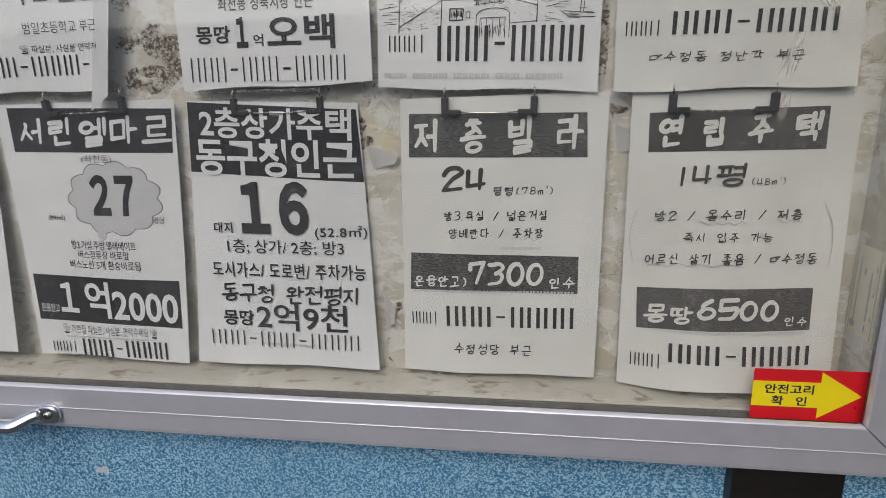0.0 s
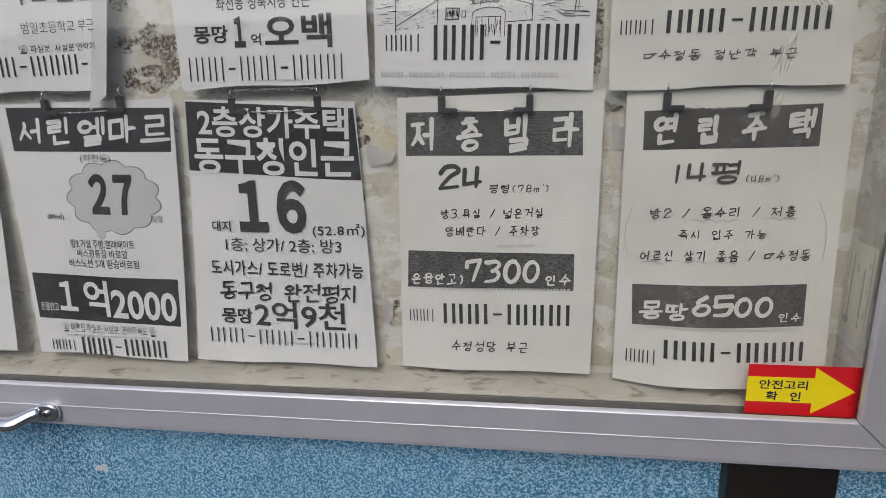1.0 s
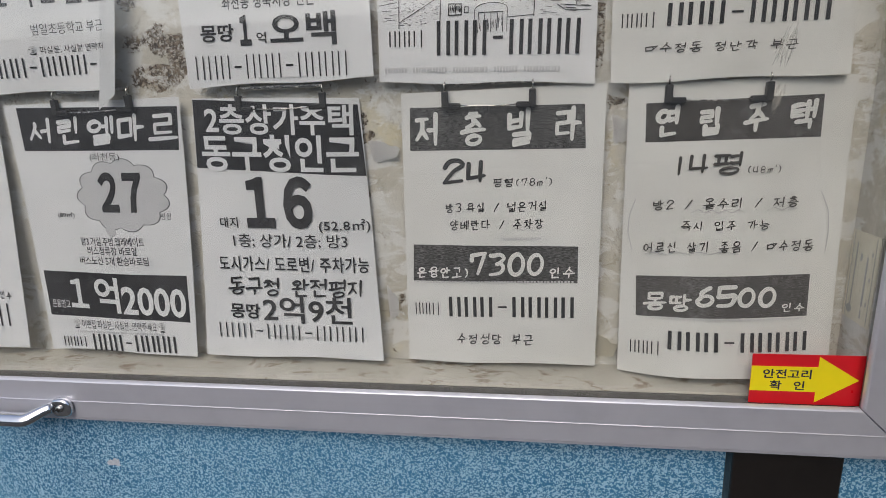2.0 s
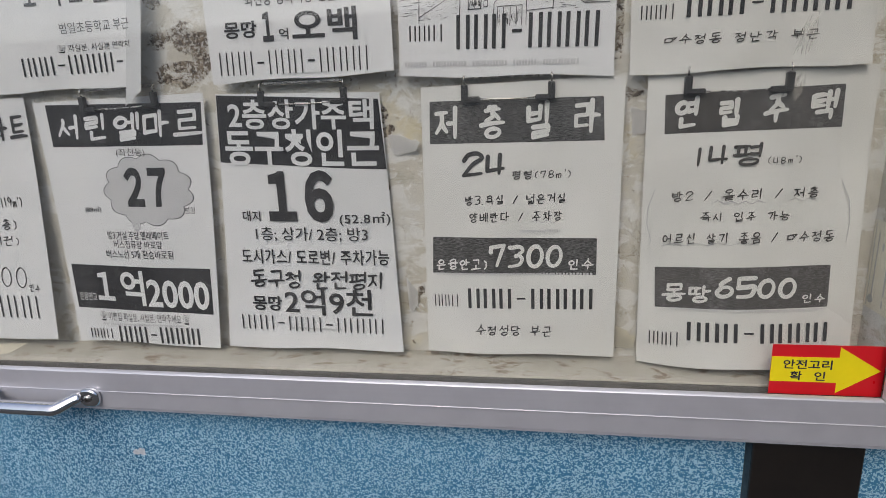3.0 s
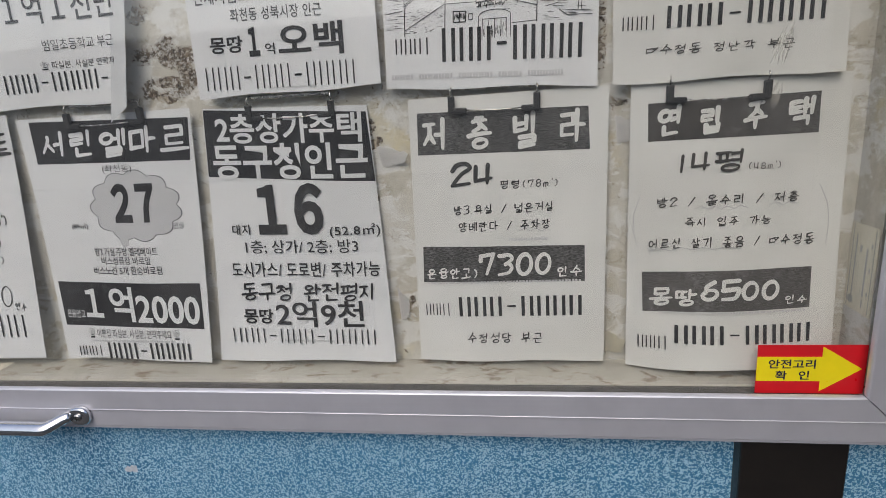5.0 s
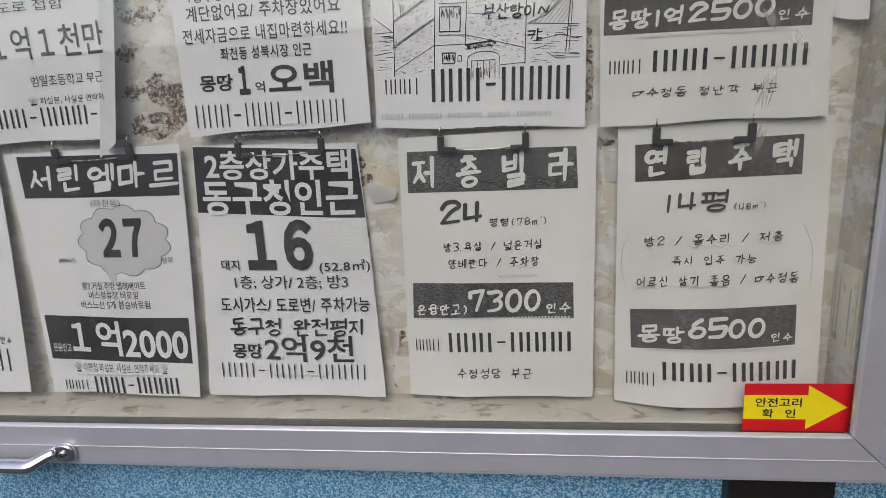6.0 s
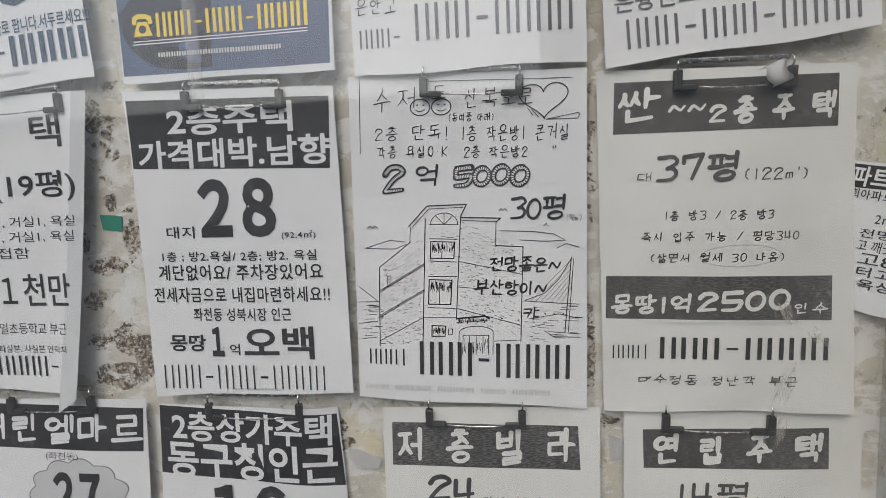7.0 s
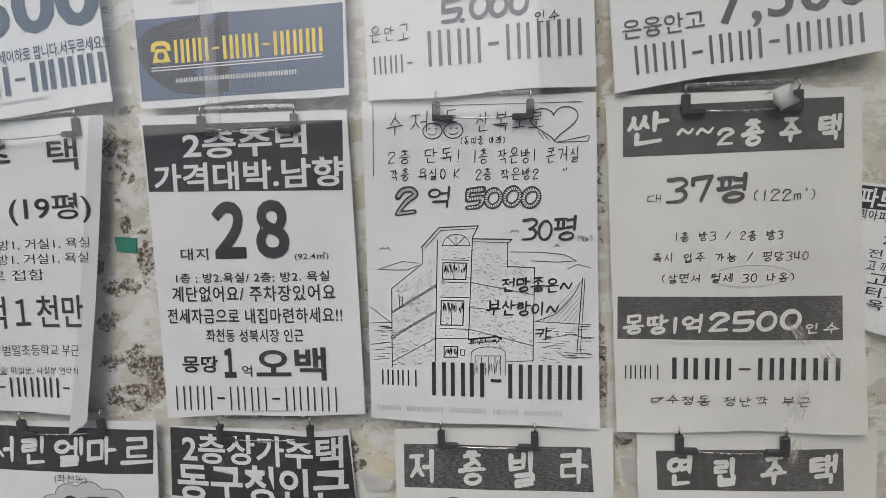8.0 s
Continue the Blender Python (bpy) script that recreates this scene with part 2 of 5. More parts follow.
M = {
    "pale_edge_strip": film_material("pale_edge_strip", (0.6, 0.6, 0.6), 0.10, 0.22, 30.0, (3, 1, 0.5)),
    "smear": film_material("glue_smear", (0.55, 0.52, 0.46), 0.04, 0.32, 120.0, (1.6, 1, 0.7)),
    # grey that stands in for shade on a curled paper edge
    "sleeve": ink_material("grey_curl_shade", (0.60, 0.61, 0.61), 0.0, 0.3),
    "paper": paper_material("paper", (0.71, 0.715, 0.71), (0.80, 0.80, 0.795)),
    "warm_paper": paper_material("warm_paper", (0.68, 0.675, 0.635), (0.77, 0.765, 0.73)),
    "aged_paper": paper_material("aged_paper", (0.65, 0.643, 0.60), (0.755, 0.75, 0.71)),
    "faded_ink": ink_material("faded_hand_ink", (0.075, 0.070, 0.064), 0.0, 0.8),
    "faded_band": ink_material("faded_streaked_ink", (0.060, 0.055, 0.050), 0.34, 0.9),
    "ink": ink_material("black_ink", (0.022, 0.022, 0.024), 0.0, 0.5),
    "streaked": ink_material("streaked_ink", (0.032, 0.031, 0.030), 0.6, 0.8),
    "handink": ink_material("hand_ink", (0.045, 0.045, 0.045), 0.0, 0.6),
    "pencil": ink_material("pencil", (0.48, 0.48, 0.47), 0.0, 0.3),
    "grey": ink_material("grey_print", (0.15, 0.15, 0.155), 0.0, 0.4),
    "cloud": ink_material("grey_tint", (0.56, 0.56, 0.56), 0.0, 0.4),
    "blue": ink_material("blue_grey_print", (0.06, 0.09, 0.13), 0.0, 0.4),
    "navy": ink_material("navy_print", (0.07, 0.10, 0.175), 0.0, 0.4),
    "yellow": ink_material("yellow_print", (0.85, 0.62, 0.05), 0.0, 0.2),
    "wall": wall_material(),
    "ledge": ledge_material(),
    "blue_sheet": blue_material(),
    "aluminium": brushed_material(),
    "glass": glass_material(),
    "chrome": plain("chrome", (0.80, 0.80, 0.81), 0.10, 1.0, 0.04, 60),
    "steel": plain("wire_steel", (0.55, 0.53, 0.50), 0.25, 1.0, 0.08, 60),
    "plastic": plain("black_plastic", (0.018, 0.018, 0.018), 0.45, 0, 0.3, 150),
    "track": plain("dull_track", (0.13, 0.125, 0.115), 0.6, 0, 0.3, 60),
    "rubber": plain("grey_rubber", (0.10, 0.10, 0.095), 0.6, 0, 0.3, 80),
    "black_rubber": plain("black_rubber", (0.015, 0.015, 0.015), 0.5, 0, 0.3, 80),
    "dark_steel": plain("dark_painted_steel", (0.010, 0.008, 0.007), 0.4, 0, 0.4, 30),
    "red": plain("red_vinyl", (0.62, 0.012, 0.02), 0.35, 0, 0.06, 30),
    "vinyl_yellow": plain("yellow_vinyl", (0.85, 0.70, 0.01), 0.35, 0, 0.05, 30),
    "navy_letter": plain("navy_lettering", (0.012, 0.015, 0.05), 0.4, 0, 0.1, 60),
    "green": plain("green_tape", (0.01, 0.20, 0.13), 0.4, 0, 0.2, 60),
    "card": plain("aged_card", (0.74, 0.70, 0.57), 0.6, 0, 0.08, 60),
    "card_grey": plain("faded_lettering", (0.46, 0.46, 0.43), 0.6, 0, 0.1, 60),
    "tape": plain("old_white_tape", (0.80, 0.79, 0.77), 0.5, 0, 0.06, 50),
    "chip": plain("bared_grey_core", (0.50, 0.52, 0.56), 0.6, 0, 0.2, 200),
    "asphalt": plain("asphalt", (0.05, 0.05, 0.05), 0.9, 0, 0.3, 3),
    "shade_screen_dark": plain("shade_screen_dark", (0.13, 0.13, 0.125), 0.85, 0, 0.15, 2.0),
    "plaster": plain("street_plaster", (0.34, 0.33, 0.31), 0.85, 0, 0.12, 1.5),
}


# ---- building helpers ----
def part(name, bm, material, parent=None, label="", smooth=False):
    """Links a bmesh as one mesh object, under a thing or a part."""
    me = bpy.data.meshes.new(name)
    bm.to_mesh(me)
    bm.free()
    for p in me.polygons:
        p.use_smooth = smooth
    me.materials.append(M[material])
    ob = new(name, me)
    if parent is not None:
        ob.parent = parent
    if label:
        tagged(ob, label)
    return ob


def box(x0, x1, y0, y1, z0, z1, bevel=0.0, bm=None):
    bm = bm or bmesh.new()
    vs = bmesh.ops.create_cube(bm, size=1.0)["verts"]
    for v in vs:
        v.co = Vector((x0 + (v.co.x + 0.5) * (x1 - x0), y0 + (v.co.y + 0.5) * (y1 - y0), z0 + (v.co.z + 0.5) * (z1 - z0)))
    if bevel:
        es = list({e for v in vs for e in v.link_edges})
        bmesh.ops.bevel(bm, geom=es, offset=bevel, segments=2, profile=0.5, affect="EDGES")
    return bm


def extruded(outline, axis, a, b):
    """A closed outline swept straight along x or z, from a to b; outline in (y, z) or (x, y)."""
    bm = bmesh.new()
    at = (lambda p, s: (s, p[0], p[1])) if axis == "x" else (lambda p, s: (p[0], p[1], s))
    ends = []
    for s in (a, b):
        ends.append([bm.verts.new(at(p, s)) for p in outline])
    n = len(outline)
    for i in range(n):
        j = (i + 1) % n
        bm.faces.new((ends[0][i], ends[0][j], ends[1][j], ends[1][i]))
    bm.faces.new(ends[0][::-1])
    bm.faces.new(ends[1])
    bmesh.ops.recalc_face_normals(bm, faces=bm.faces)
    return bm


def tube(points, radius, bm=None, sides=8, flat=1.0):
    """A round bar along a path of points, with closed ends."""
    bm = bm or bmesh.new()
    pts = [Vector(p) for p in points]
    rings = []
    side = None
    for i, p in enumerate(pts):
        d = (pts[min(i + 1, len(pts) - 1)] - pts[max(i - 1, 0)]).normalized()
        if side is None:
            side = d.orthogonal().normalized()
        side = (side - d * side.dot(d)).normalized()
        up = d.cross(side)
        r = radius[i] if isinstance(radius, (list, tuple)) else radius
        rings.append([bm.verts.new(p + (side * math.cos(a) + up * math.sin(a) * flat) * r) for a in (2 * math.pi * k / sides for k in range(sides))])
    for r0, r1 in zip(rings, rings[1:]):
        for k in range(sides):
            bm.faces.new((r0[k], r0[(k + 1) % sides], r1[(k + 1) % sides], r1[k]))
    bm.faces.new(rings[0][::-1])
    bm.faces.new(rings[-1])
    return bm


# ---- setting ----
WALL, SHEET, GLASS, FRONT = 0.510, 0.50, 0.457, 0.44
LEFT, RIGHT, BASE, TOP = -1.25, 0.3855, 1.144, 2.20

tagged(part("ground", box(-40, 40, -40, 40, -0.2, 0.0), "asphalt"), "grey asphalt of the street", "ground", kind="structure")
tagged(part("wall_back", box(LEFT - 0.02, RIGHT + 0.02, WALL, WALL + 0.02, BASE - 0.02, TOP), "wall"), "cream painted cabinet back with peeling paint and rust", "wall", kind="structure")
tagged(part("wall_side", box(RIGHT, RIGHT + 0.018, GLASS + 0.006, WALL - 0.0005, BASE - 0.02, TOP), "wall"), "cream painted side of the display cabinet", "wall", kind="structure")
tagged(part("wall_far_side", box(LEFT - 0.018, LEFT, GLASS + 0.006, WALL - 0.0005, BASE - 0.02, TOP), "wall"), "cream painted far side of the cabinet", "wall", kind="structure")
tagged(part("ceiling", box(LEFT, RIGHT, GLASS + 0.006, WALL - 0.0005, TOP - 0.03, TOP - 0.002), "wall"), "cream painted top inside the cabinet", "ceiling", kind="structure")
tagged(part("floor_ledge", extruded([(GLASS + 0.0135, 1.1368), (GLASS + 0.0120, 1.1355), (GLASS + 0.0120, 1.100), (WALL - 0.0005, 1.100), (WALL - 0.0005, 1.1455)], "x", LEFT, RIGHT), "ledge"), "scuffed cream ledge sloping along the cabinet's foot", "ledge", kind="structure")
tagged(part("trim", box(LEFT, RIGHT, GLASS + 0.0085, GLASS + 0.0117, 1.10, 1.1352, 0.0006), "track"), "dull grey track along the ledge's front", "track", kind="structure")
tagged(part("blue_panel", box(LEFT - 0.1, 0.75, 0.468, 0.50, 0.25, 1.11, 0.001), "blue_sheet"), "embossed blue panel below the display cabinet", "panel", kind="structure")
tagged(part("wall_house", box(-6, 6, 0.545, 0.75, 0.0, 3.2), "plaster"), "plain plaster wall behind the cabinet", "wall", kind="structure")
# unseen screen, added to keep sky light off the right-hand sheets
tagged(part("wall_shade_screen", box(0.452, 0.60, 0.19, 0.545, 1.13, 3.0), "shade_screen_dark"), "unseen dark screen added to shade the right-hand notices", "wall", kind="structure")
tagged(part("wall_opposite", box(-30, 0.8, -12.3, -12.0, 0.0, 3.6), "plaster"), "plain plaster wall across the street", "wall", kind="structure")
tagged(part("wall_opposite_high", box(0.8, 30, -12.5, -12.1, 0.0, 6.5), "plaster"), "taller plain plaster wall across the street", "wall", kind="structure")

# post below the frame
post = new("steel_post")
post.location = (0.3228, 0.45, 0)
tagged(post, "dark painted steel post below the cabinet", "post")
part("post_body", box(-0.05, 0.052, 0.0, 0.05, 0.0, 1.083, 0.002), "dark_steel", post)
part("base_plate", box(-0.08, 0.08, -0.02, 0.018 + 0.0, 0.0, 0.008, 0.001), "dark_steel", post)

# ---- sliding glass door ----
door = new("glass_door")
door.location = (0, FRONT, 1.14)
tagged(door, "aluminium framed glass door of a notice cabinet", "glass door")
ZT, ZB = 0.0, -0.053
IN = 0.377
rail_outline = [(0.0065, ZT - 0.0006), (0.0050, ZT), (0.0020, ZT - 0.0006), (0.0006, ZT - 0.0015), (0.0, ZT - 0.0025), (0.0, ZT - 0.0262), (-0.0006, ZT - 0.0267), (-0.0006, ZT - 0.0274),
                (0.0006, ZT - 0.0280), (0.0006, ZB + 0.0045), (0.0018, ZB + 0.0032), (0.0018, ZB + 0.001), (0.003, ZB), (0.028, ZB), (0.028, ZT - 0.013), (0.0072, ZT - 0.013)]
bottom = extruded(rail_outline, "x", LEFT, IN + 0.053)
for v in bottom.verts:
    if v.co.x > 0:
        v.co.x = IN + min(0.053, max(0.0, -v.co.z)) - 0.0006
part("bottom_rail", bottom, "aluminium", door)
stile_outline = [(y, z) for y, z in rail_outline]
stile = bmesh.new()
ends = []
for s in (0, 1):
    ends.append([stile.verts.new((IN - z, y, (z - 0.0 if s == 0 else TOP - 1.14))) for y, z in stile_outline])
n_out = len(stile_outline)
for i in range(n_out):
    j = (i + 1) % n_out
    stile.faces.new((ends[0][i], ends[0][j], ends[1][j], ends[1][i]))
stile.faces.new(ends[0])
stile.faces.new(ends[1][::-1])
bmesh.ops.recalc_face_normals(stile, faces=stile.faces)
for v in stile.verts:
    v.co.x += 0.0006
part("stile", stile, "aluminium", door)
part("top_rail", box(LEFT, IN, 0.0, 0.028, TOP - 1.14 - 0.055, TOP - 1.14 - 0.001, 0.002), "aluminium", door)
part("far_stile", box(LEFT - 0.053, LEFT - 0.001, 0.0, 0.028, ZB, TOP - 1.14, 0.002), "aluminium", door)
part("gasket", box(LEFT, IN + 0.008, 0.0078, 0.0168, -0.0228, -0.0100, 0.001), "rubber", door, "grey rubber glazing strip")
part("gasket", box(IN + 0.0068, IN + 0.0130, 0.0078, 0.0166, -0.004, TOP - 1.2, 0.001), "black_rubber", door, "black rubber glazing strip")
pane = part("glass_pane", box(LEFT + 0.002, IN + 0.012, GLASS - FRONT, GLASS - FRONT + 0.004, -0.0125, TOP - 1.145), "glass", door, "clear glass pane with dust")
pane.visible_shadow = False

# chrome pull handle on the bottom rail
pull = new("pull_handle")
pull.location = (-0.4745, FRONT, 1.106)
tagged(pull, "chrome pull handle screwed to the aluminium rail", "handle")
SPAN = 0.152
grip = []
for i in range(33):
    s = i / 32
    a = min(s, 1 - s) * SPAN
    k = min(1.0, a / 0.032)
    k = k * k * (3 - 2 * k)
    grip.append((-0.010 - (SPAN - 0.020) * s, -0.0055 - 0.0155 * k, 0.001 - 0.0085 * k))
part("grip", tube(grip, [0.0086 - 0.0020 * math.exp(-(min(i, 32 - i) / 3.0)) for i in range(33)], sides=16, flat=0.72), "chrome", pull, smooth=True)
for x in (0.0, -SPAN):
    plate = bmesh.new()
    rings = []
    for r, y in ((0.0120, -0.0003), (0.0122, -0.0030), (0.0112, -0.0062), (0.0092, -0.0074), (0.0062, -0.0070)):
        ring = []
        for k in range(28):
            a = 2 * math.pi * k / 28
            cx, cz = math.cos(a), math.sin(a)
            ring.append(plate.verts.new((x + r * 1.12 * math.copysign(abs(cx) ** 0.75, cx), y, r * math.copysign(abs(cz) ** 0.85, cz))))
        rings.append(ring)
    for r0, r1 in zip(rings, rings[1:]):
        for k in range(28):
            plate.faces.new((r0[k], r0[(k + 1) % 28], r1[(k + 1) % 28], r1[k]))
    plate.faces.new(rings[-1])
    plate.faces.new(rings[0][::-1])
    bmesh.ops.recalc_face_normals(plate, faces=plate.faces)
    mount = part("mount", plate, "chrome", pull, smooth=True)
    head = bmesh.new()
    bmesh.ops.create_uvsphere(head, u_segments=16, v_segments=8, radius=0.0046)
    for v in head.verts:
        v.co = Vector((x + v.co.x, -0.0076 + v.co.y * 0.5, v.co.z))
    screw = part("screw", head, "steel", mount, "steel cross-head screw", smooth=True)
    cross = box(x - 0.0026, x + 0.0026, -0.0102, -0.0085, -0.0005, 0.0005)
    box(x - 0.0005, x + 0.0005, -0.0101, -0.0085, -0.0026, 0.0026, 0.0, cross)
    tagged(part("screw_slot", cross, "dark_steel", mount), "dark cross slot")


# ---- notices ----
def letters(text, weight, gap):
    """The flat mesh of a line of letters in the built-in font: points and faces."""
    c = bpy.data.curves.new("letters", "FONT")
    c.body, c.size, c.resolution_u, c.offset, c.space_character = text, 1.0, 3, weight, gap
    ob = bpy.data.objects.new("letters", c)
    me = bpy.data.meshes.new_from_object(ob)
    pts = np.array([v.co[:2] for v in me.vertices]).reshape(-1, 2)
    faces = [tuple(p.vertices) for p in me.polygons]
    bpy.data.objects.remove(ob)
    bpy.data.curves.remove(c)
    bpy.data.meshes.remove(me)
    return pts, faces


def lettering(text, weight, gap=1.0):
    """A line of letters scaled to a unit box, and where each letter ends in it."""
    pts, faces = letters(text, weight, gap)
    low, high = pts.min(0), pts.max(0)
    ends = []
    for k in range(1, len(text) + 1):
        p = letters(text[:k], weight, gap)[0]
        ends.append(((p[:, 0].max() if len(p) else -9.0) - (low + high)[0] / 2) / (high - low)[0])
    return (pts - (low + high) / 2) / (high - low), faces, ends


# written letters as pen strokes on a grid of five by five, a to e along the top, u to y along the foot;
# a doubled letter makes a sharp corner; O, U and L are rings, full, upper and lower
PEN = {
    "ㄱ": "aeew", "┐": "aeey", "ㄴ": "auuy", "ㄷ": "ae auuy", "ㄹ": "aeeookkuuy", "ㅁ": "au aeey uy", "ㅂ": "au ey ko uy", "ㅅ": "chu my", "ㅇ": "O", "ㅈ": "ae cmu my",
    "ㅊ": "bd fj hru my", "ㅋ": "aeew ko", "ㅌ": "ae ko auuy", "ㅍ": "ae bv dx uy", "ㅎ": "bd fj L",
    "ㅏ": "bv lo", "ㅐ": "bv ey lo", "ㅑ": "bv gj qt", "ㅓ": "dx kn", "ㅔ": "ey cw km", "ㅕ": "dx fi ps", "ㅖ": "ey cw fh pr", "ㅣ": "cw",
    "ㅗ": "cw uy", "ㅛ": "bv dx uy", "ㅜ": "ae cw", "ㅠ": "ae bv dx", "ㅡ": "ko",
    "0": "O", "1": "cw", "2": "fbdjmuuy", "3": "abdjmm mntxu", "4": "appt dx", "5": "eaak kmotxu", "6": "dglpvxtnlp", "7": "fa aeew", "8": "U L", "9": "U jox",
    "(": "dglqx", ")": "binsv", "/": "eu", ".": "u", "-": "ko", "~": "pgmsj", "·": "m", "!": "cr w", "K": "au ek ky", "〃": "bg di", "☺": "O g i qwxt", "☞": "fg gj jn nh pr fp rn", "㎡": "ku kklv llmw ej",
}
ADVANCE = {"1": 0.34, "(": 0.4, ")": 0.4, "/": 0.55, ".": 0.2, " ": 0.55, "㎡": 0.95, "☞": 1.0, "~": 0.85, "·": 0.45, "!": 0.3, "-": 0.6}
HEADS = "ㄱㄲㄴㄷㄸㄹㅁㅂㅃㅅㅆㅇㅈㅉㅊㅋㅌㅍㅎ"
VOWELS = "ㅏㅐㅑㅒㅓㅔㅕㅖㅗㅘㅙㅚㅛㅜㅝㅞㅟㅠㅡㅢㅣ"
FEET = " ㄱㄲㄳㄴㄵㄶㄷㄹㄺㄻㄼㄽㄾㄿㅀㅁㅂㅄㅅㅆㅇㅈㅊㅋㅌㅍㅎ"
PAIRS = {"ㄲ": "ㄱㄱ", "ㄸ": "ㄷㄷ", "ㅃ": "ㅂㅂ", "ㅆ": "ㅅㅅ", "ㅉ": "ㅈㅈ", "ㄳ": "ㄱㅅ", "ㄺ": "ㄹㄱ", "ㄼ": "ㄹㅂ", "ㅄ": "ㅂㅅ", "ㅘ": "ㅗㅏ", "ㅙ": "ㅗㅐ", "ㅚ": "ㅗㅣ", "ㅝ": "ㅜㅓ", "ㅞ": "ㅜㅔ", "ㅟ": "ㅜㅣ", "ㅢ": "ㅡㅣ"}


def pen_path(word):
    """The smooth line of one stroke, and where it turns sharply."""
    if word in "OUL":
        cz, rx, rz = {"O": (0.5, 0.5, 0.5), "U": (0.73, 0.40, 0.27), "L": (0.25, 0.46, 0.25)}[word]
        return [np.array((0.5 + rx * math.sin(-q), cz + rz * math.cos(q))) for q in (2 * math.pi * k / 22 - 0.3 for k in range(24))]
    knots = [np.array(((ord(c) - 97) % 5 / 4, 1 - (ord(c) - 97) // 5 / 4)) for c in word]
    ring = [knots[0]] + knots + [knots[-1]]
    line = [knots[0]]
    for i in range(1, len(ring) - 2):
        a, b, c, d = ring[i - 1:i + 3]
        if np.abs(b - c).sum() < 1e-6:
            continue
        for k in range(1, 6):
            q = k / 5
            line.append(0.5 * (2 * b + (c - a) * q + (2 * a - 5 * b + 4 * c - d) * q * q + (3 * b - a - 3 * c + d) * q ** 3))
    return line


def pen_piece(sign, x0, x1, z0, z1):
    if sign in PAIRS and sign not in VOWELS:
        mid, gap = (x0 + x1) / 2, (x1 - x0) * 0.07
        return pen_piece(PAIRS[sign][0], x0, mid - gap, z0, z1) + pen_piece(PAIRS[sign][1], mid + gap, x1, z0, z1)
    return [[np.array((x0 + (x1 - x0) * p[0], z0 + (z1 - z0) * p[1])) for p in pen_path(w)] for w in PEN[sign].split()]


def pen_letter(sign):
    """The strokes of one written letter in a box one high, and its width."""
    code = ord(sign) - 0xAC00
    if not 0 <= code < 11172:
        wide = ADVANCE.get(sign, 0.60)
        return ([] if sign == " " else pen_piece(sign, 0.0, wide, 0.04, 0.92)), wide
    head, vowel, foot = HEADS[code // 588], VOWELS[code % 588 // 28], FEET[code % 28]
    head = "┐" if head == "ㄱ" and vowel in "ㅗㅛㅜㅠㅡ" else head
    foot = "┐" if foot == "ㄱ" else foot
    low = 0.38 if foot != " " else 0.0
    span = 1.0 - low
    at = lambda z: low + span * z
    if vowel in PAIRS:
        out = pen_piece(head, 0.06, 0.50, at(0.52), at(0.94)) + pen_piece(PAIRS[vowel][0], 0.0, 0.60, at(0.18), at(0.42)) + pen_piece(PAIRS[vowel][1], 0.62, 1.0, at(0.0), 1.0)
    elif vowel in "ㅗㅛㅜㅠㅡ":
        flat_vowel = vowel == "ㅡ"
        out = pen_piece(head, 0.20, 0.80, at(0.36 if flat_vowel else 0.52), 1.04) + pen_piece(vowel, 0.0, 1.0, at(0.0), at(0.26 if flat_vowel else 0.40))
    else:
        out = pen_piece(head, 0.02, 0.50, at(0.22), at(0.88)) + pen_piece(vowel, 0.56, 0.98, at(0.0), 1.0)
    if foot != " ":
        out += pen_piece(foot, 0.24, 0.84, -0.02, 0.29)
    return out, 1.0


def pen_line(text, w, h, wide, gap, seed):
    """A written line fitted to a box w by h: for each letter its strokes, as lines of (x, z, half width)."""
    rng = random.Random(seed)
    x, made = 0.0, []
    for sign in text:
        strokes, adv = pen_letter(sign)
        lean, size, drop = 0.10 + rng.uniform(-0.05, 0.05), rng.uniform(0.92, 1.04), rng.uniform(-0.04, 0.04)
        done = []
        for s in strokes:
            bend = rng.uniform(-0.03, 0.03)
            n = max(1, len(s) - 1)
            done.append([np.array((x + p[0] * size + 0.06 * p[1], drop + p[1] * size + lean * (p[0] - adv / 2) + bend * math.sin(math.pi * k / n))) for k, p in enumerate(s)])
        made.append(done)
        x += adv + gap
    pts = np.array([p for d in made for s in d for p in s])
    low, high = pts.min(0), pts.max(0)
    room = np.array((max(w - wide, 0.3 * w), max(h - wide, 0.3 * h))) / np.maximum(high - low, (0.2, 0.2))
    out = []
    for d in made:
        letter = []
        for s in d:
            n = max(1, len(s) - 1)
            fat = rng.uniform(0.9, 1.08)
            letter.append([(*((p - (low + high) / 2) * room), wide / 2 * fat * (1.08 - 0.36 * (k / n) ** 2)) for k, p in enumerate(s)])
        out.append(letter)
    return out


# width of the pen: share of the letter's height, and the widest it gets
PENS = {"hand": (0.102, 0.0015), "hand_white": (0.13, 0.0018), "brush": (0.135, 0.0042), "brush_white": (0.145, 0.0044), "pen": (0.085, 0.0009), "felt": (0.115, 0.0026), "ladder": (0.25, 0.0058), "marker": (0.19, 0.0040)}


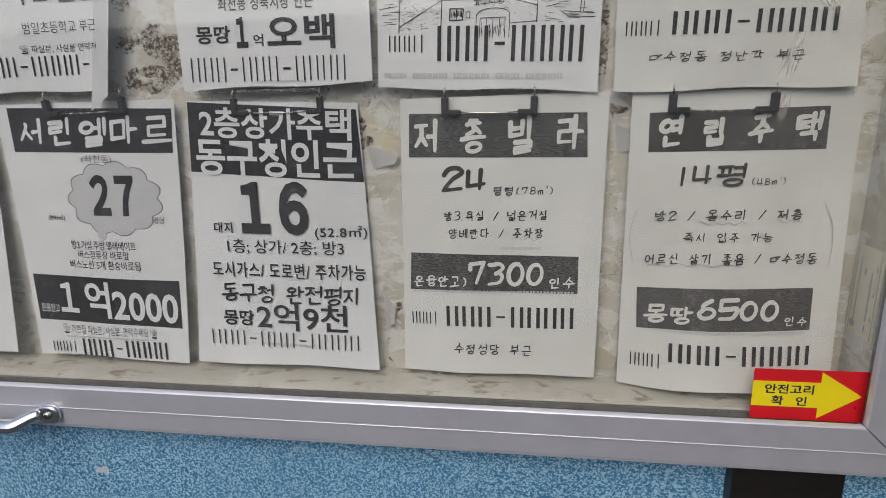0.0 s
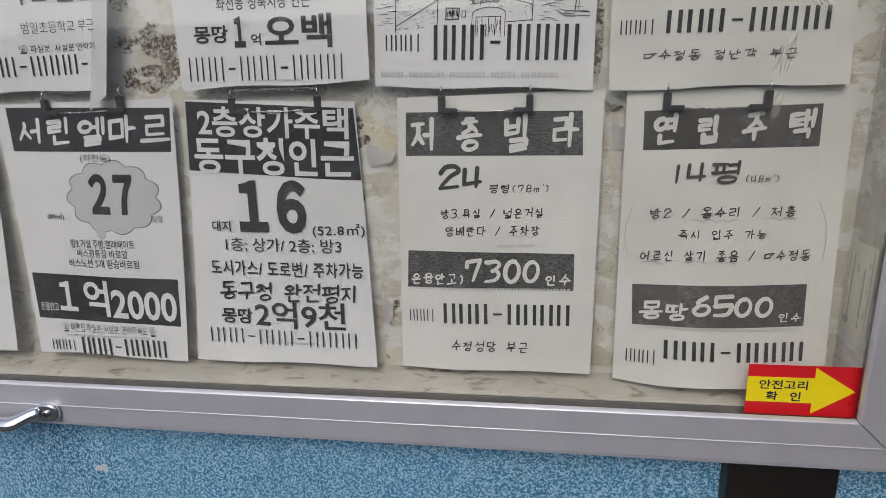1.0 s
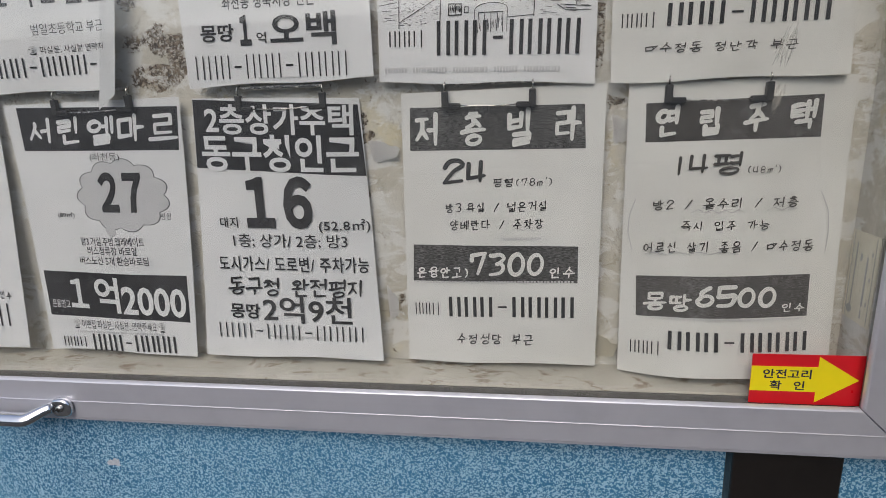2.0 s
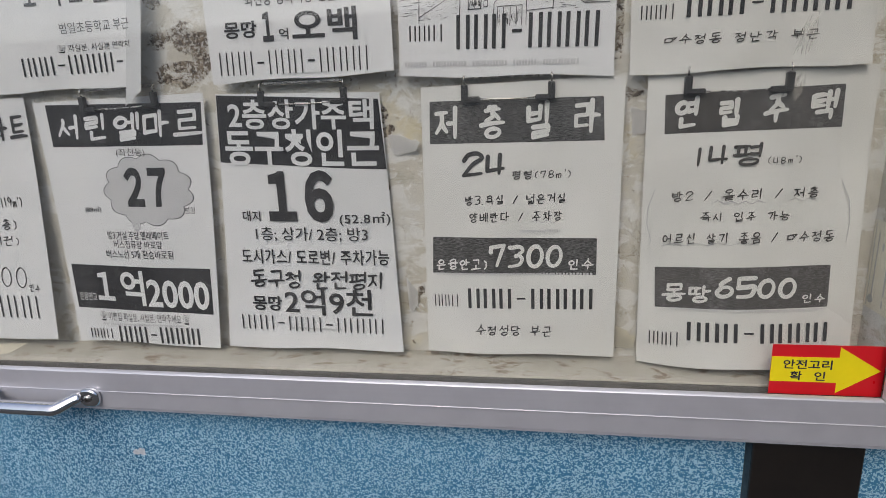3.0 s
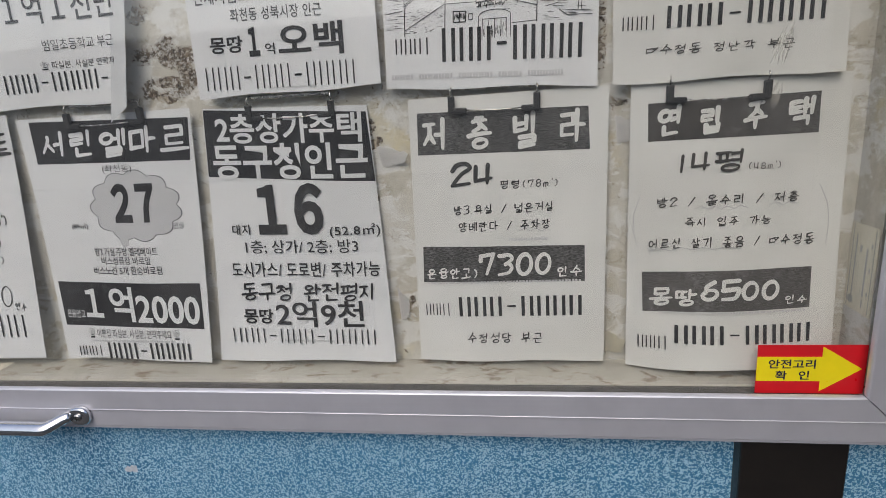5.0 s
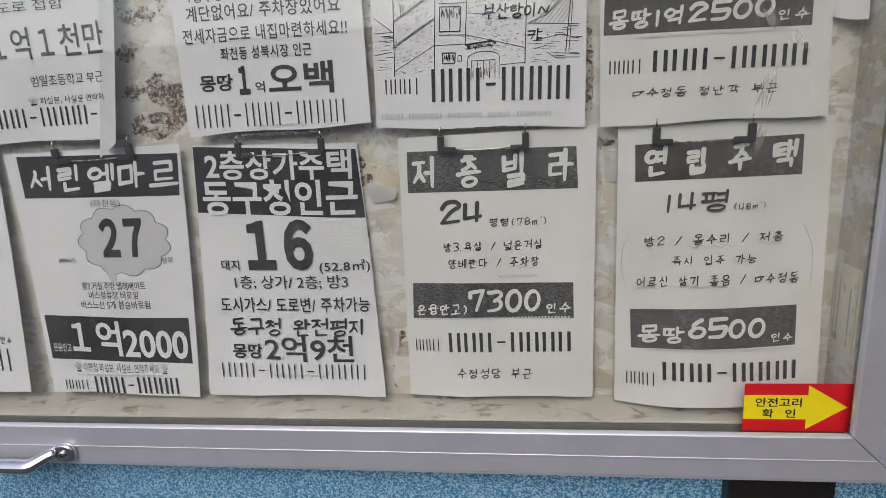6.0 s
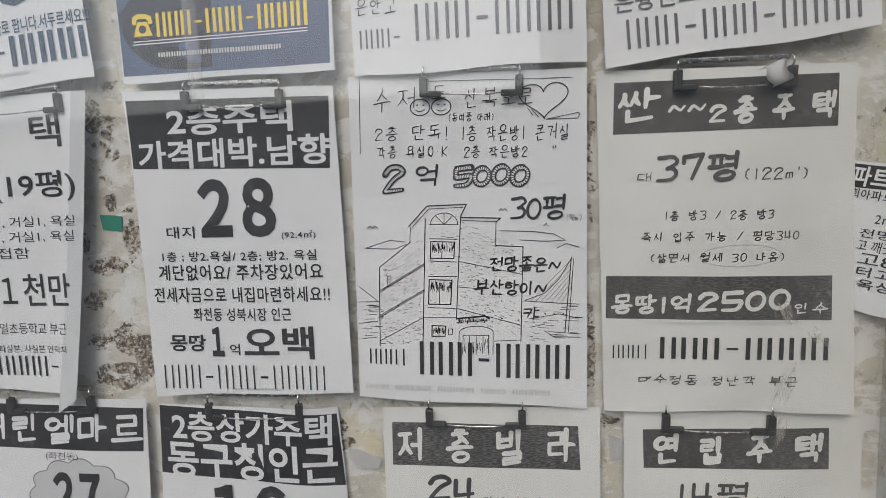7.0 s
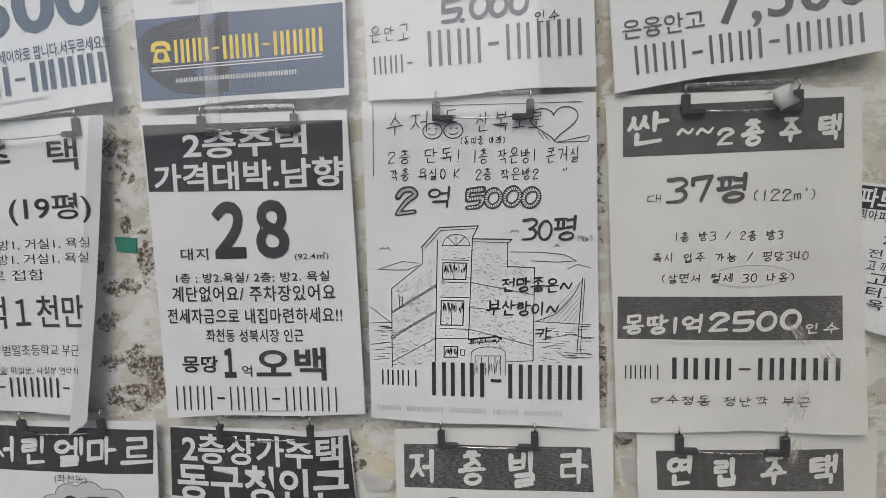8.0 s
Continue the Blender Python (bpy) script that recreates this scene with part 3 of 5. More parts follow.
# style: material, stroke weight
STYLES = {
    "gothic": ("ink", 0.004), "bold": ("ink", 0.013), "black": ("ink", 0.024), "heavy": ("ink", 0.015), "serif": ("ink", -0.004),
    "song": ("ink", 0.010), "hand": ("handink", -0.003), "brush": ("handink", 0.020), "pen": ("ink", -0.010),
    "marker": ("grey", 0.02), "grey": ("grey", 0.01), "blue": ("blue", 0.03), "blue_small": ("blue", 0.012),
    "felt": ("ink", 0.0), "ladder": ("ink", 0.0), "yellow": ("yellow", 0.01), "gothic_white": ("paper", 0.008), "black_white": ("paper", 0.023),
    "brush_white": ("paper", 0.016), "hand_white": ("paper", 0.004),
}
# bars for numbers and for writing too small to read: material, share of each place that is filled
BARS = {"bar": ("ink", 0.30), "boldbar": ("ink", 0.42), "thinbar": ("ink", 0.20), "fine": ("cloud", 0.7), "bluebar": ("blue", 0.55), "yellowbar": ("yellow", 0.5),
        "greybar": ("grey", 0.34), "paperfine": ("cloud", 0.6)}


# what age has done to a sheet's paper and inks
TONES = {"white": {}, "warm": {"paper": "warm_paper"}, "aged": {"paper": "aged_paper", "handink": "faded_ink", "streaked": "faded_band"}}


def notice(label, at, corners, foot=0.0, bulge=0.0, right=0.0, crook=0.0, belly=0.0, back=0.0, tone="white"):
    """One sheet. at: middle of its top edge (x, z); corners from the top left, clockwise, from there. Returns the function that prints on it."""
    ob = new("notice")
    ob.location = (at[0], SHEET + back, at[1])
    tagged(ob, label, "notice", "notices in the cabinet")
    tl, tr, br, bl = (np.array(c) for c in corners)
    phase = random.random() * 6.28
    swap = TONES[tone]
    rise = 0.0006 + 0.0008 * (belly + crook > 0)

    def inside(x, z):
        v = ((tl[1] + tr[1]) / 2 - z) / ((tl[1] + tr[1]) / 2 - (bl[1] + br[1]) / 2)
        a, b = tl[0] + (bl[0] - tl[0]) * v, tr[0] + (br[0] - tr[0]) * v
        return min(1.15, max(-0.15, (x - a) / (b - a))), min(1.1, max(-0.1, v))

    def depth(u, v):
        w = min(1.0, max(0.0, u))
        d = -foot * max(0, v) ** 2 - bulge * math.sin(math.pi * w) * math.sin(math.pi * min(1, max(0, v)))
        d -= right * max(0.0, (u - 0.55) / 0.45) ** 2 * (0.35 + 0.65 * max(0, v))
        d += crook * max(0.0, (u - 0.72) / 0.28) ** 2 * max(0.0, 1 - v * 1.3) - 0.45 * crook * max(0.0, 1 - v * 1.3)
        d -= belly * math.sin(math.pi * w) * max(0.0, v) ** 2.2
        return d + 0.0011 * math.sin(5.0 * u + phase) * math.sin(4.2 * v + 2 * phase) + 0.0005 * math.sin(11.0 * u + 4.0 * v + 3 * phase)

    def lay(x, z, lift):
        u, v = inside(x, z)
        return (x, depth(u, v) - lift, z)

    def sheet(a, b, c, d, nu, nv, lift, thick=0.0, wave=0.0):
        bm = bmesh.new()
        layers = []
        for extra in ((0.0, thick) if thick else (0.0,)):
            rows = []
            for j in range(nv + 1):
                v = j / nv
                row = []
                for i in range(nu + 1):
                    u = i / nu
                    p = (a * (1 - u) + b * u) * (1 - v) + (d * (1 - u) + c * u) * v
                    q = Vector(lay(p[0], p[1], lift - extra))
                    if wave and j == nv:
                        q.z += wave * math.sin(9 * u + phase)
                    row.append(bm.verts.new(q))
                rows.append(row)
            layers.append(rows)
            for r0, r1 in zip(rows, rows[1:]):
                for i in range(nu):
                    f = (r0[i], r1[i], r1[i + 1], r0[i + 1])
                    bm.faces.new(f if not extra else f[::-1])
        if thick:
            f, g = ([[bm.verts.new(q.co) for q in row] for row in rows] for rows in layers)
            for i in range(nu):
                bm.faces.new((f[0][i], f[0][i + 1], g[0][i + 1], g[0][i]))
                bm.faces.new((f[nv][i], g[nv][i], g[nv][i + 1], f[nv][i + 1]))
            for j in range(nv):
                bm.faces.new((f[j][0], g[j][0], g[j + 1][0], f[j + 1][0]))
                bm.faces.new((f[j][nu], f[j + 1][nu], g[j + 1][nu], g[j][nu]))
            bmesh.ops.delete(bm, geom=[q for q in bm.verts if not q.link_faces], context="VERTS")
        return bm

    part("paper_sheet", sheet(tl, tr, br, bl, 24, 32, 0.0, 0.0004, 0.0011), swap.get("paper", "paper"), ob, smooth=True)
    lines = {}
    def finish():
        for material, strokes in lines.items():
            bm = bmesh.new()
            for wide, pts in strokes:
                for p, q in zip(pts, pts[1:]):
                    p, q = np.array(p), np.array(q)
                    n = int(max(1, np.linalg.norm(q - p) / 0.02))
                    d = (q - p) / (np.linalg.norm(q - p) + 1e-9)
                    side = np.array((-d[1], d[0])) * wide / 2
                    ext = d * wide * 0.3
                    row = []
                    for k in range(n + 1):
                        m = p - ext + (q - p + 2 * ext) * k / n
                        row.append([bm.verts.new(lay(*(m + side), rise)), bm.verts.new(lay(*(m - side), rise))])
                    for r0, r1 in zip(row, row[1:]):
                        bm.faces.new((r0[0], r0[1], r1[1], r1[0]))
            tagged(part("drawing" if material == "ink" else "drawn_line", bm, material, ob), kind="stuff")

    def ribbon(bm, line, lift, turned):
        """One pen stroke laid on the sheet: a strip with round ends and corners."""
        for k, (px, pz, r) in enumerate(line):
            d = np.array(line[min(k + 1, len(line) - 1)][:2]) - np.array(line[max(k - 1, 0)][:2])
            d = d / (np.linalg.norm(d) + 1e-9)
            row = [turned(px - d[1] * r * s, pz + d[0] * r * s) for s in (1, -1)]
            row = [bm.verts.new(lay(*q, lift)) for q in row]
            if k:
                bm.faces.new((last[0], last[1], row[1], row[0]))
                sharp = float(d @ before) < 0.8
            else:
                sharp = True
            if sharp or k == len(line) - 1:
                bm.faces.new([bm.verts.new(lay(*turned(px + r * math.cos(q), pz + r * math.sin(q)), lift + 0.00002)) for q in (2 * math.pi * j / 9 for j in range(9))])
            last, before = row, d

    def write(text, x, z, w, h, turn, style, material):
        share, most = PENS[style]
        wide = max(min(most, share * h * (1.3 if text.isdigit() else 1.0)), 0.0026 if text == "~~" else 0.0)
        c, s = math.cos(radians(turn)), math.sin(radians(turn))
        turned = lambda px, pz: (x + px * c - pz * s, z + px * s + pz * c)
        gap = 0.10 if style in ("ladder", "felt", "marker") else 0.22 if style.startswith("brush") else 0.30
        made = pen_line(text, w, h, wide, gap, len(text) + round(abs(z) * 9000))
        bm = bmesh.new()
        inner = bmesh.new()
        for letter in made:
            for k, line in enumerate(letter):
                ribbon(bm, line, rise + 0.00004 * k, turned)
                if style == "ladder":
                    for a, b in zip(line, line[1:]):
                        a, b = np.array(a), np.array(b)
                        n = max(1, round(np.linalg.norm((b - a)[:2]) / 0.0016))
                        for j in range(n):
                            p, q = a + (b - a) * (j + 0.2) / n, a + (b - a) * (j + 0.75) / n
                            side = np.array((-(b - a)[1], (b - a)[0])) / (np.linalg.norm((b - a)[:2]) + 1e-9) * a[2] * 0.42
                            inner.faces.new([inner.verts.new(lay(*turned(*v), rise + 0.0003 + 0.00004 * k)) for v in (p[:2] + side, p[:2] - side, q[:2] - side, q[:2] + side)])
            if h > 0.013 and letter:
                part("letter", bm, swap.get(material, material), ob)
                bm = bmesh.new()
        if bm.verts:
            tagged(part("small_lettering", bm, swap.get(material, material), ob), kind="stuff")
        else:
            bm.free()
        if inner.verts:
            tagged(part("letter_ticks", inner, "paper", ob), kind="stuff")
        else:
            inner.free()

    def put(*it):
        kind = it[0]
        if kind == "band":
            part("shaded_curl_edge" if it[1] == "sleeve" else "printed_band", sheet(*(np.array(c) for c in it[2]), 32, 10, 0.0002), swap.get(it[1], it[1]), ob, {"navy": "navy printed panel", "sleeve": "paper's curled edge, its shade put in as grey"}.get(it[1], "black printed band"), smooth=True)
        elif kind == "patch":
            bm = bmesh.new()
            mid = sum(np.array(q) for q in it[2]) / len(it[2])
            up = 0.00035 if it[1] == "ink" else 0.0008
            hub = bm.verts.new(lay(*mid, up))
            ring = [bm.verts.new(lay(*q, up)) for q in it[2]]
            for k in range(len(ring)):
                bm.faces.new((hub, ring[k], ring[(k + 1) % len(ring)]))
            bmesh.ops.recalc_face_normals(bm, faces=bm.faces)
            part(*(("printed_swoosh", bm, it[1], ob, "black printed swoosh") if it[1] == "ink" else ("printed_telephone", bm, it[1], ob, "yellow printed telephone")))
        elif kind == "disc":
            bm = bmesh.new()
            bm.faces.new([bm.verts.new(lay(it[2] + it[4] * math.cos(q), it[3] + it[4] * math.sin(q), 0.0012)) for q in (2 * math.pi * k / 20 for k in range(20))])
            part("printed_dial", bm, it[1], ob)
        elif kind == "hatch":
            a, b, c, d = (np.array(q) for q in it[3])
            rng = random.Random(it[4])
            for _ in range(it[4]):
                u, v = rng.random(), rng.random()
                p = (a * (1 - u) + b * u) * (1 - v) + (d * (1 - u) + c * u) * v
                way = (b - a) * (1 - v) + (c - d) * v
                lines.setdefault(it[1], []).append((it[2], [p, p + way / np.linalg.norm(way) * it[5] * (0.4 + 0.6 * rng.random())]))
        elif kind == "line":
            lines.setdefault(it[1], []).append((it[2], it[3:]))
        elif kind == "oval":
            _, material, wide, x, z, rx, rz, a0, a1 = it
            turns = [radians(a0 + (a1 - a0) * k / 20) for k in range(21)]
            lines.setdefault(material, []).append((wide, [(x + rx * math.cos(a), z + rz * math.sin(a)) for a in turns]))
        elif kind == "heart":
            _, material, wide, x, z, sx, sz = it
            turns = [2 * math.pi * k / 46 for k in range(47)]
            lines.setdefault(material, []).append((wide, [(x + sx * math.sin(q) ** 3, z + sz * (13 * math.cos(q) - 5 * math.cos(2 * q) - 2 * math.cos(3 * q) - math.cos(4 * q)) / 16) for q in turns]))
        elif kind == "done":
            finish()
        elif kind == "text":
            _, text, x, z, w, h, turn, style = it
            material, weight = STYLES[style]
            if style in PENS:
                write(text, x, z, w, h, turn, style, material)
                return
            gap = 1.1 if style == "bold" else 0.64 if style == "black" and ord(text[0]) > 0xFF00 else 1.0
            weight += 0.022 * (style == "black" and ord(text[0]) > 0xFF00)
            pts, faces, ends = lettering(text, weight, gap)
            c, s = math.cos(radians(turn)), math.sin(radians(turn))
            spots = []
            for px, pz in pts:
                px, pz = px * w, pz * h
                spots.append(lay(x + px * c - pz * s, z + px * s + pz * c, rise))
            groups = {}
            for f in faces:
                mid = sum(pts[i][0] for i in f) / len(f)
                which = next((k for k, e in enumerate(ends) if mid <= e + 0.004), len(ends) - 1) if h > 0.013 else 0
                groups.setdefault(which, []).append(f)
            for which, chosen in sorted(groups.items()):
                bm = bmesh.new()
                vs = {i: bm.verts.new(spots[i]) for i in sorted({i for f in chosen for i in f})}
                for f in chosen:
                    bm.faces.new([vs[i] for i in f])
                if h > 0.013:
                    part("letter", bm, swap.get(material, material), ob)
                else:
                    tagged(part("small_lettering", bm, material, ob), kind="stuff")
        elif kind == "bars":
            _, text, x, z, w, h, turn, style = it
            material, fill = BARS[style]
            c, s = math.cos(radians(turn)), math.sin(radians(turn))
            bm = bmesh.new()
            step = w / len(text)
            for k, ch in enumerate(text):
                if ch == " ":
                    continue
                mid = -w / 2 + (k + 0.5) * step
                wide, tall = (step * fill / 2, h) if ch == "#" else (step * 0.55, h * 0.09) if ch == "-" else (step * 0.14, h * 1.1)
                for shift in ((-0.27, 0.27) if ch == "#" else (0.0,)):
                    q = [(mid + shift * step + sx * wide / 2, sz * tall / 2) for sx, sz in ((-1, 1), (-1, -1), (1, -1), (1, 1))]
                    bm.faces.new([bm.verts.new(lay(x + px * c - pz * s, z + px * s + pz * c, rise + 0.0002)) for px, pz in q])
            tagged(part("number_bars", bm, material, ob), kind="stuff")
        elif kind == "cloud":
            _, _, x, z, w, h, turn, style = it
            puffs = 11 if style == "cloud" else 5

            def puff(scale):
                ring = []
                for k in range(puffs * 8):
                    a = 2 * math.pi * k / (puffs * 8)
                    r = (0.88 + 0.12 * abs(math.sin(a * puffs / 2))) * scale
                    ring.append((x + r * w / 2 * math.cos(a), z + r * h / 2 * math.sin(a)))
                return ring
            for scale, material, lift in ((1.06, "grey", 0.0002), (1.035, "cloud", 0.00035)):
                bm = bmesh.new()
                hub = bm.verts.new(lay(x, z, lift))
                inner = [bm.verts.new(lay(x + (px - x) / 2, z + (pz - z) / 2, lift)) for px, pz in puff(scale)]
                outer = [bm.verts.new(lay(px, pz, lift)) for px, pz in puff(scale)]
                n = len(outer)
                for k in range(n):
                    bm.faces.new((hub, inner[k], inner[(k + 1) % n]))
                    bm.faces.new((inner[k], outer[k], outer[(k + 1) % n], inner[(k + 1) % n]))
                part("printed_cloud" if style == "cloud" else "printed_bubble", bm, material, ob)

    return put


# ---- the sheets, row by row ----
put = notice('white handwritten A4 notice hung low by the ledge', (-0.6420, 1.4611), [(-0.1050, 0.0010), (0.1050, -0.0010), (0.0879, -0.3045), (-0.1221, -0.3035)], foot=0.012)
put('text', '아파트', 0.0625, -0.0350, 0.0772, 0.0306, -0.4, 'brush')
put('text', '(119㎡)', 0.0533, -0.1244, 0.0363, 0.0140, -0.4, 'hand')
put('text', '(중층)', 0.0336, -0.1526, 0.0454, 0.0143, -0.4, 'hand')
put('text', '(역세권)', 0.0216, -0.1735, 0.0664, 0.0132, -0.4, 'hand')
put('text', '000', 0.0247, -0.2214, 0.0620, 0.0283, -0.4, 'hand')
put('text', '인수', 0.0660, -0.2351, 0.0169, 0.0107, -0.4, 'hand')
put('bars', '####', 0.0251, -0.2605, 0.0897, 0.0296, -0.4, 'thinbar')
put('done')
put = notice('white printed A4 notice with black bands and grey cloud', (-0.4148, 1.4532), [(-0.1109, -0.0000), (0.1109, 0.0000), (0.0882, -0.3047), (-0.1095, -0.2961)], foot=0.008, bulge=0.004)
put('band', 'ink', [(-0.0941, -0.0034), (0.1072, -0.0099), (0.1015, -0.0568), (-0.0947, -0.0519)])
put('text', '서린엘마르', 0.0101, -0.0320, 0.1881, 0.0354, -1.2, 'brush_white')
put('text', '(좌천동)', 0.0098, -0.0620, 0.0378, 0.0097, -1.2, 'serif')
put('cloud', '', 0.0239, -0.1062, 0.1119, 0.0811, -1.2, 'cloud')
put('cloud', '', 0.0026, -0.1463, 0.0120, 0.0159, -1.2, 'bubble')
put('text', '２７', 0.0231, -0.1022, 0.0550, 0.0464, -1.2, 'black')
put('text', '(89㎡)', -0.0543, -0.1277, 0.0225, 0.0084, -1.2, 'gothic')
put('text', '평형', 0.0738, -0.1312, 0.0125, 0.0080, -1.2, 'serif')
put('text', '방3.거실.주방.엘레베이트', 0.0008, -0.1599, 0.0832, 0.0105, -1.2, 'gothic')
put('text', '버스정류장 바로앞', -0.0011, -0.1713, 0.0661, 0.0099, -1.2, 'gothic')
put('text', '버스노선 5개 환승바로됨', -0.0019, -0.1835, 0.0911, 0.0107, -1.2, 'gothic')
put('band', 'ink', [(-0.1032, -0.1958), (0.0875, -0.2026), (0.0844, -0.2605), (-0.1031, -0.2526)])
put('text', '은융안고', -0.0859, -0.2379, 0.0246, 0.0107, -3.0, 'gothic_white')
put('text', '１억', -0.0367, -0.2253, 0.0677, 0.0457, -3.0, 'black_white')
put('text', '2000', 0.0409, -0.2349, 0.0823, 0.0365, -3.0, 'black_white')
put('text', '☎ 이쁜집 파실분, 사실분, 연락주세요 ☎', -0.0118, -0.2662, 0.1240, 0.0130, -2.0, 'serif')
put('bars', '##################', -0.0144, -0.2752, 0.1133, 0.0023, -1.2, 'fine')
put('bars', '###)', -0.0752, -0.2873, 0.0350, 0.0126, -1.2, 'bar')
put('bars', '###-####', 0.0051, -0.2887, 0.1155, 0.0217, -1.2, 'boldbar')
put('done')
put = notice('white printed A4 notice with black heading and curling corner', (-0.1944, 1.4466), [(-0.0910, 0.0037), (0.0910, -0.0037), (0.1009, -0.2949), (-0.1195, -0.2942)], foot=0.008, crook=0.012)
put('band', 'ink', [(-0.0905, 0.0025), (0.0895, -0.0104), (0.0934, -0.0850), (-0.0976, -0.0702)])
put('text', '2층상가주택', 0.0027, -0.0222, 0.1639, 0.0316, -2.5, 'black_white')
put('text', '동구청인근', -0.0004, -0.0576, 0.1760, 0.0398, -2.5, 'black_white')
put('text', '１６', -0.0063, -0.1111, 0.0784, 0.0586, -1.3, 'black')
put('text', '대지', -0.0681, -0.1321, 0.0216, 0.0123, -1.3, 'bold')
put('text', '(52.8㎡)', 0.0659, -0.1384, 0.0568, 0.0155, -1.3, 'bold')
put('text', '1층; 상가/ 2층; 방3', 0.0010, -0.1545, 0.1337, 0.0165, -1.3, 'gothic')
put('text', '도시가스/ 도로변/ 주차가능', 0.0015, -0.1814, 0.1775, 0.0180, -1.3, 'bold')
put('text', '동구청 완전평지', 0.0001, -0.2084, 0.1610, 0.0235, -1.3, 'felt')
put('text', '몽땅', -0.0628, -0.2376, 0.0371, 0.0186, -1.3, 'black')
put('text', '2억9천', 0.0133, -0.2359, 0.1071, 0.0325, -1.3, 'heavy')
put('bars', '###-###-####', -0.0098, -0.2630, 0.1817, 0.0180, -1.3, 'thinbar')
put('bars', '##################', -0.0026, -0.2685, 0.0618, 0.0021, -1.3, 'fine')
put('done')
put = notice('white A4 notice with hand-lettered black bands', (0.0446, 1.4450), [(-0.1015, -0.0003), (0.1015, 0.0003), (0.0966, -0.2933), (-0.1093, -0.2937)], foot=0.006, bulge=0.003, tone="warm")
put('band', 'streaked', [(-0.0930, -0.0148), (0.0814, -0.0183), (0.0828, -0.0611), (-0.0949, -0.0580)])
put('text', '저 층 빌 라', -0.0050, -0.0385, 0.1690, 0.0385, 0.1, 'brush_white')
put('text', '24', -0.0394, -0.0806, 0.0462, 0.0268, 0.1, 'brush')
put('text', '평형(78㎡)', 0.0203, -0.0929, 0.0595, 0.0100, 0.1, 'hand')
put('text', '방3.욕실 / 넓은거실', -0.0078, -0.1183, 0.1043, 0.0118, 0.1, 'hand')
put('text', '양베란다 / 주차장', -0.0071, -0.1368, 0.0975, 0.0115, 0.1, 'hand')
put('bars', '############', 0.0186, -0.1525, 0.0420, 0.0030, 0.1, 'fine')
put('line', 'pencil', 0.0006, (0.0091, -0.1433), (0.0148, -0.1403), (0.0206, -0.1439), (0.0263, -0.1409), (0.0320, -0.1445), (0.0376, -0.1415))
put('band', 'streaked', [(-0.0968, -0.1580), (0.0770, -0.1611), (0.0770, -0.2009), (-0.0991, -0.1989)])
put('text', '은융안고)', -0.0664, -0.1891, 0.0566, 0.0133, 0.1, 'hand_white')
put('text', '7300', 0.0033, -0.1795, 0.0786, 0.0282, 0.1, 'brush_white')
put('text', '인수', 0.0613, -0.1888, 0.0264, 0.0129, 0.1, 'hand_white')
put('bars', '########################', -0.0110, -0.1996, 0.1686, 0.0025, 0.1, 'fine')
put('bars', '###)', -0.0842, -0.2310, 0.0309, 0.0137, 0.1, 'bar')
put('bars', '###-####', 0.0065, -0.2277, 0.1382, 0.0230, 0.1, 'boldbar')
put('text', '수정성당 부근', -0.0112, -0.2650, 0.0839, 0.0134, 0.1, 'hand')
put('done')
put = notice('white A4 notice with curved lower edge and black bands', (0.2665, 1.4430), [(-0.0998, 0.0010), (0.0998, -0.0010), (0.1036, -0.2908), (-0.1018, -0.2955)], foot=0.006, belly=0.022, tone="aged")
put('band', 'streaked', [(-0.0834, -0.0185), (0.0731, -0.0167), (0.0742, -0.0553), (-0.0828, -0.0553)])
put('text', '연 립 주 택', -0.0030, -0.0356, 0.1430, 0.0309, 0.4, 'brush_white')
put('text', '14평', -0.0228, -0.0776, 0.0591, 0.0225, 0.4, 'brush')
put('text', '(48㎡)', 0.0269, -0.0838, 0.0297, 0.0079, 0.4, 'hand')
put('text', '방2 / 올수리 / 저층', -0.0064, -0.1160, 0.1339, 0.0115, 0.4, 'hand')
put('text', '즉시 입주 가능', -0.0052, -0.1376, 0.0819, 0.0102, 0.4, 'hand')
put('text', '어르신 살기 좋음 / ☞수정동', -0.0014, -0.1588, 0.1583, 0.0117, 0.4, 'hand')
put('line', 'pencil', 0.0008, (-0.0368, -0.1243), (-0.0308, -0.1215), (-0.0245, -0.1248), (-0.0185, -0.1220), (-0.0122, -0.1253), (-0.0062, -0.1225), (0.0001, -0.1253), (0.0059, -0.1220), (0.0127, -0.1247))
put('line', 'pencil', 0.0008, (0.0328, -0.1232), (0.0391, -0.1205), (0.0459, -0.1238), (0.0522, -0.1206), (0.0604, -0.1228))
put('line', 'pencil', 0.0008, (-0.0806, -0.1671), (-0.0701, -0.1644), (-0.0595, -0.1669), (-0.0492, -0.1637), (-0.0386, -0.1662), (-0.0284, -0.1637), (-0.0179, -0.1663), (-0.0078, -0.1633), (0.0078, -0.1659))
put('line', 'pencil', 0.0009, (-0.0898, -0.1101), (-0.0954, -0.1271), (-0.0962, -0.1443), (-0.0915, -0.1628))
put('line', 'pencil', 0.0009, (0.0793, -0.1053), (0.0875, -0.1242), (0.0898, -0.1432), (0.0884, -0.1653))
put('band', 'streaked', [(-0.0865, -0.1897), (0.0772, -0.1874), (0.0770, -0.2295), (-0.0852, -0.2327)])
put('text', '몽땅', -0.0559, -0.2155, 0.0468, 0.0203, 0.4, 'brush_white')
put('text', '6500', 0.0083, -0.2085, 0.0769, 0.0241, 0.4, 'brush_white')
put('text', '인수', 0.0630, -0.2201, 0.0218, 0.0095, 0.4, 'hand_white')
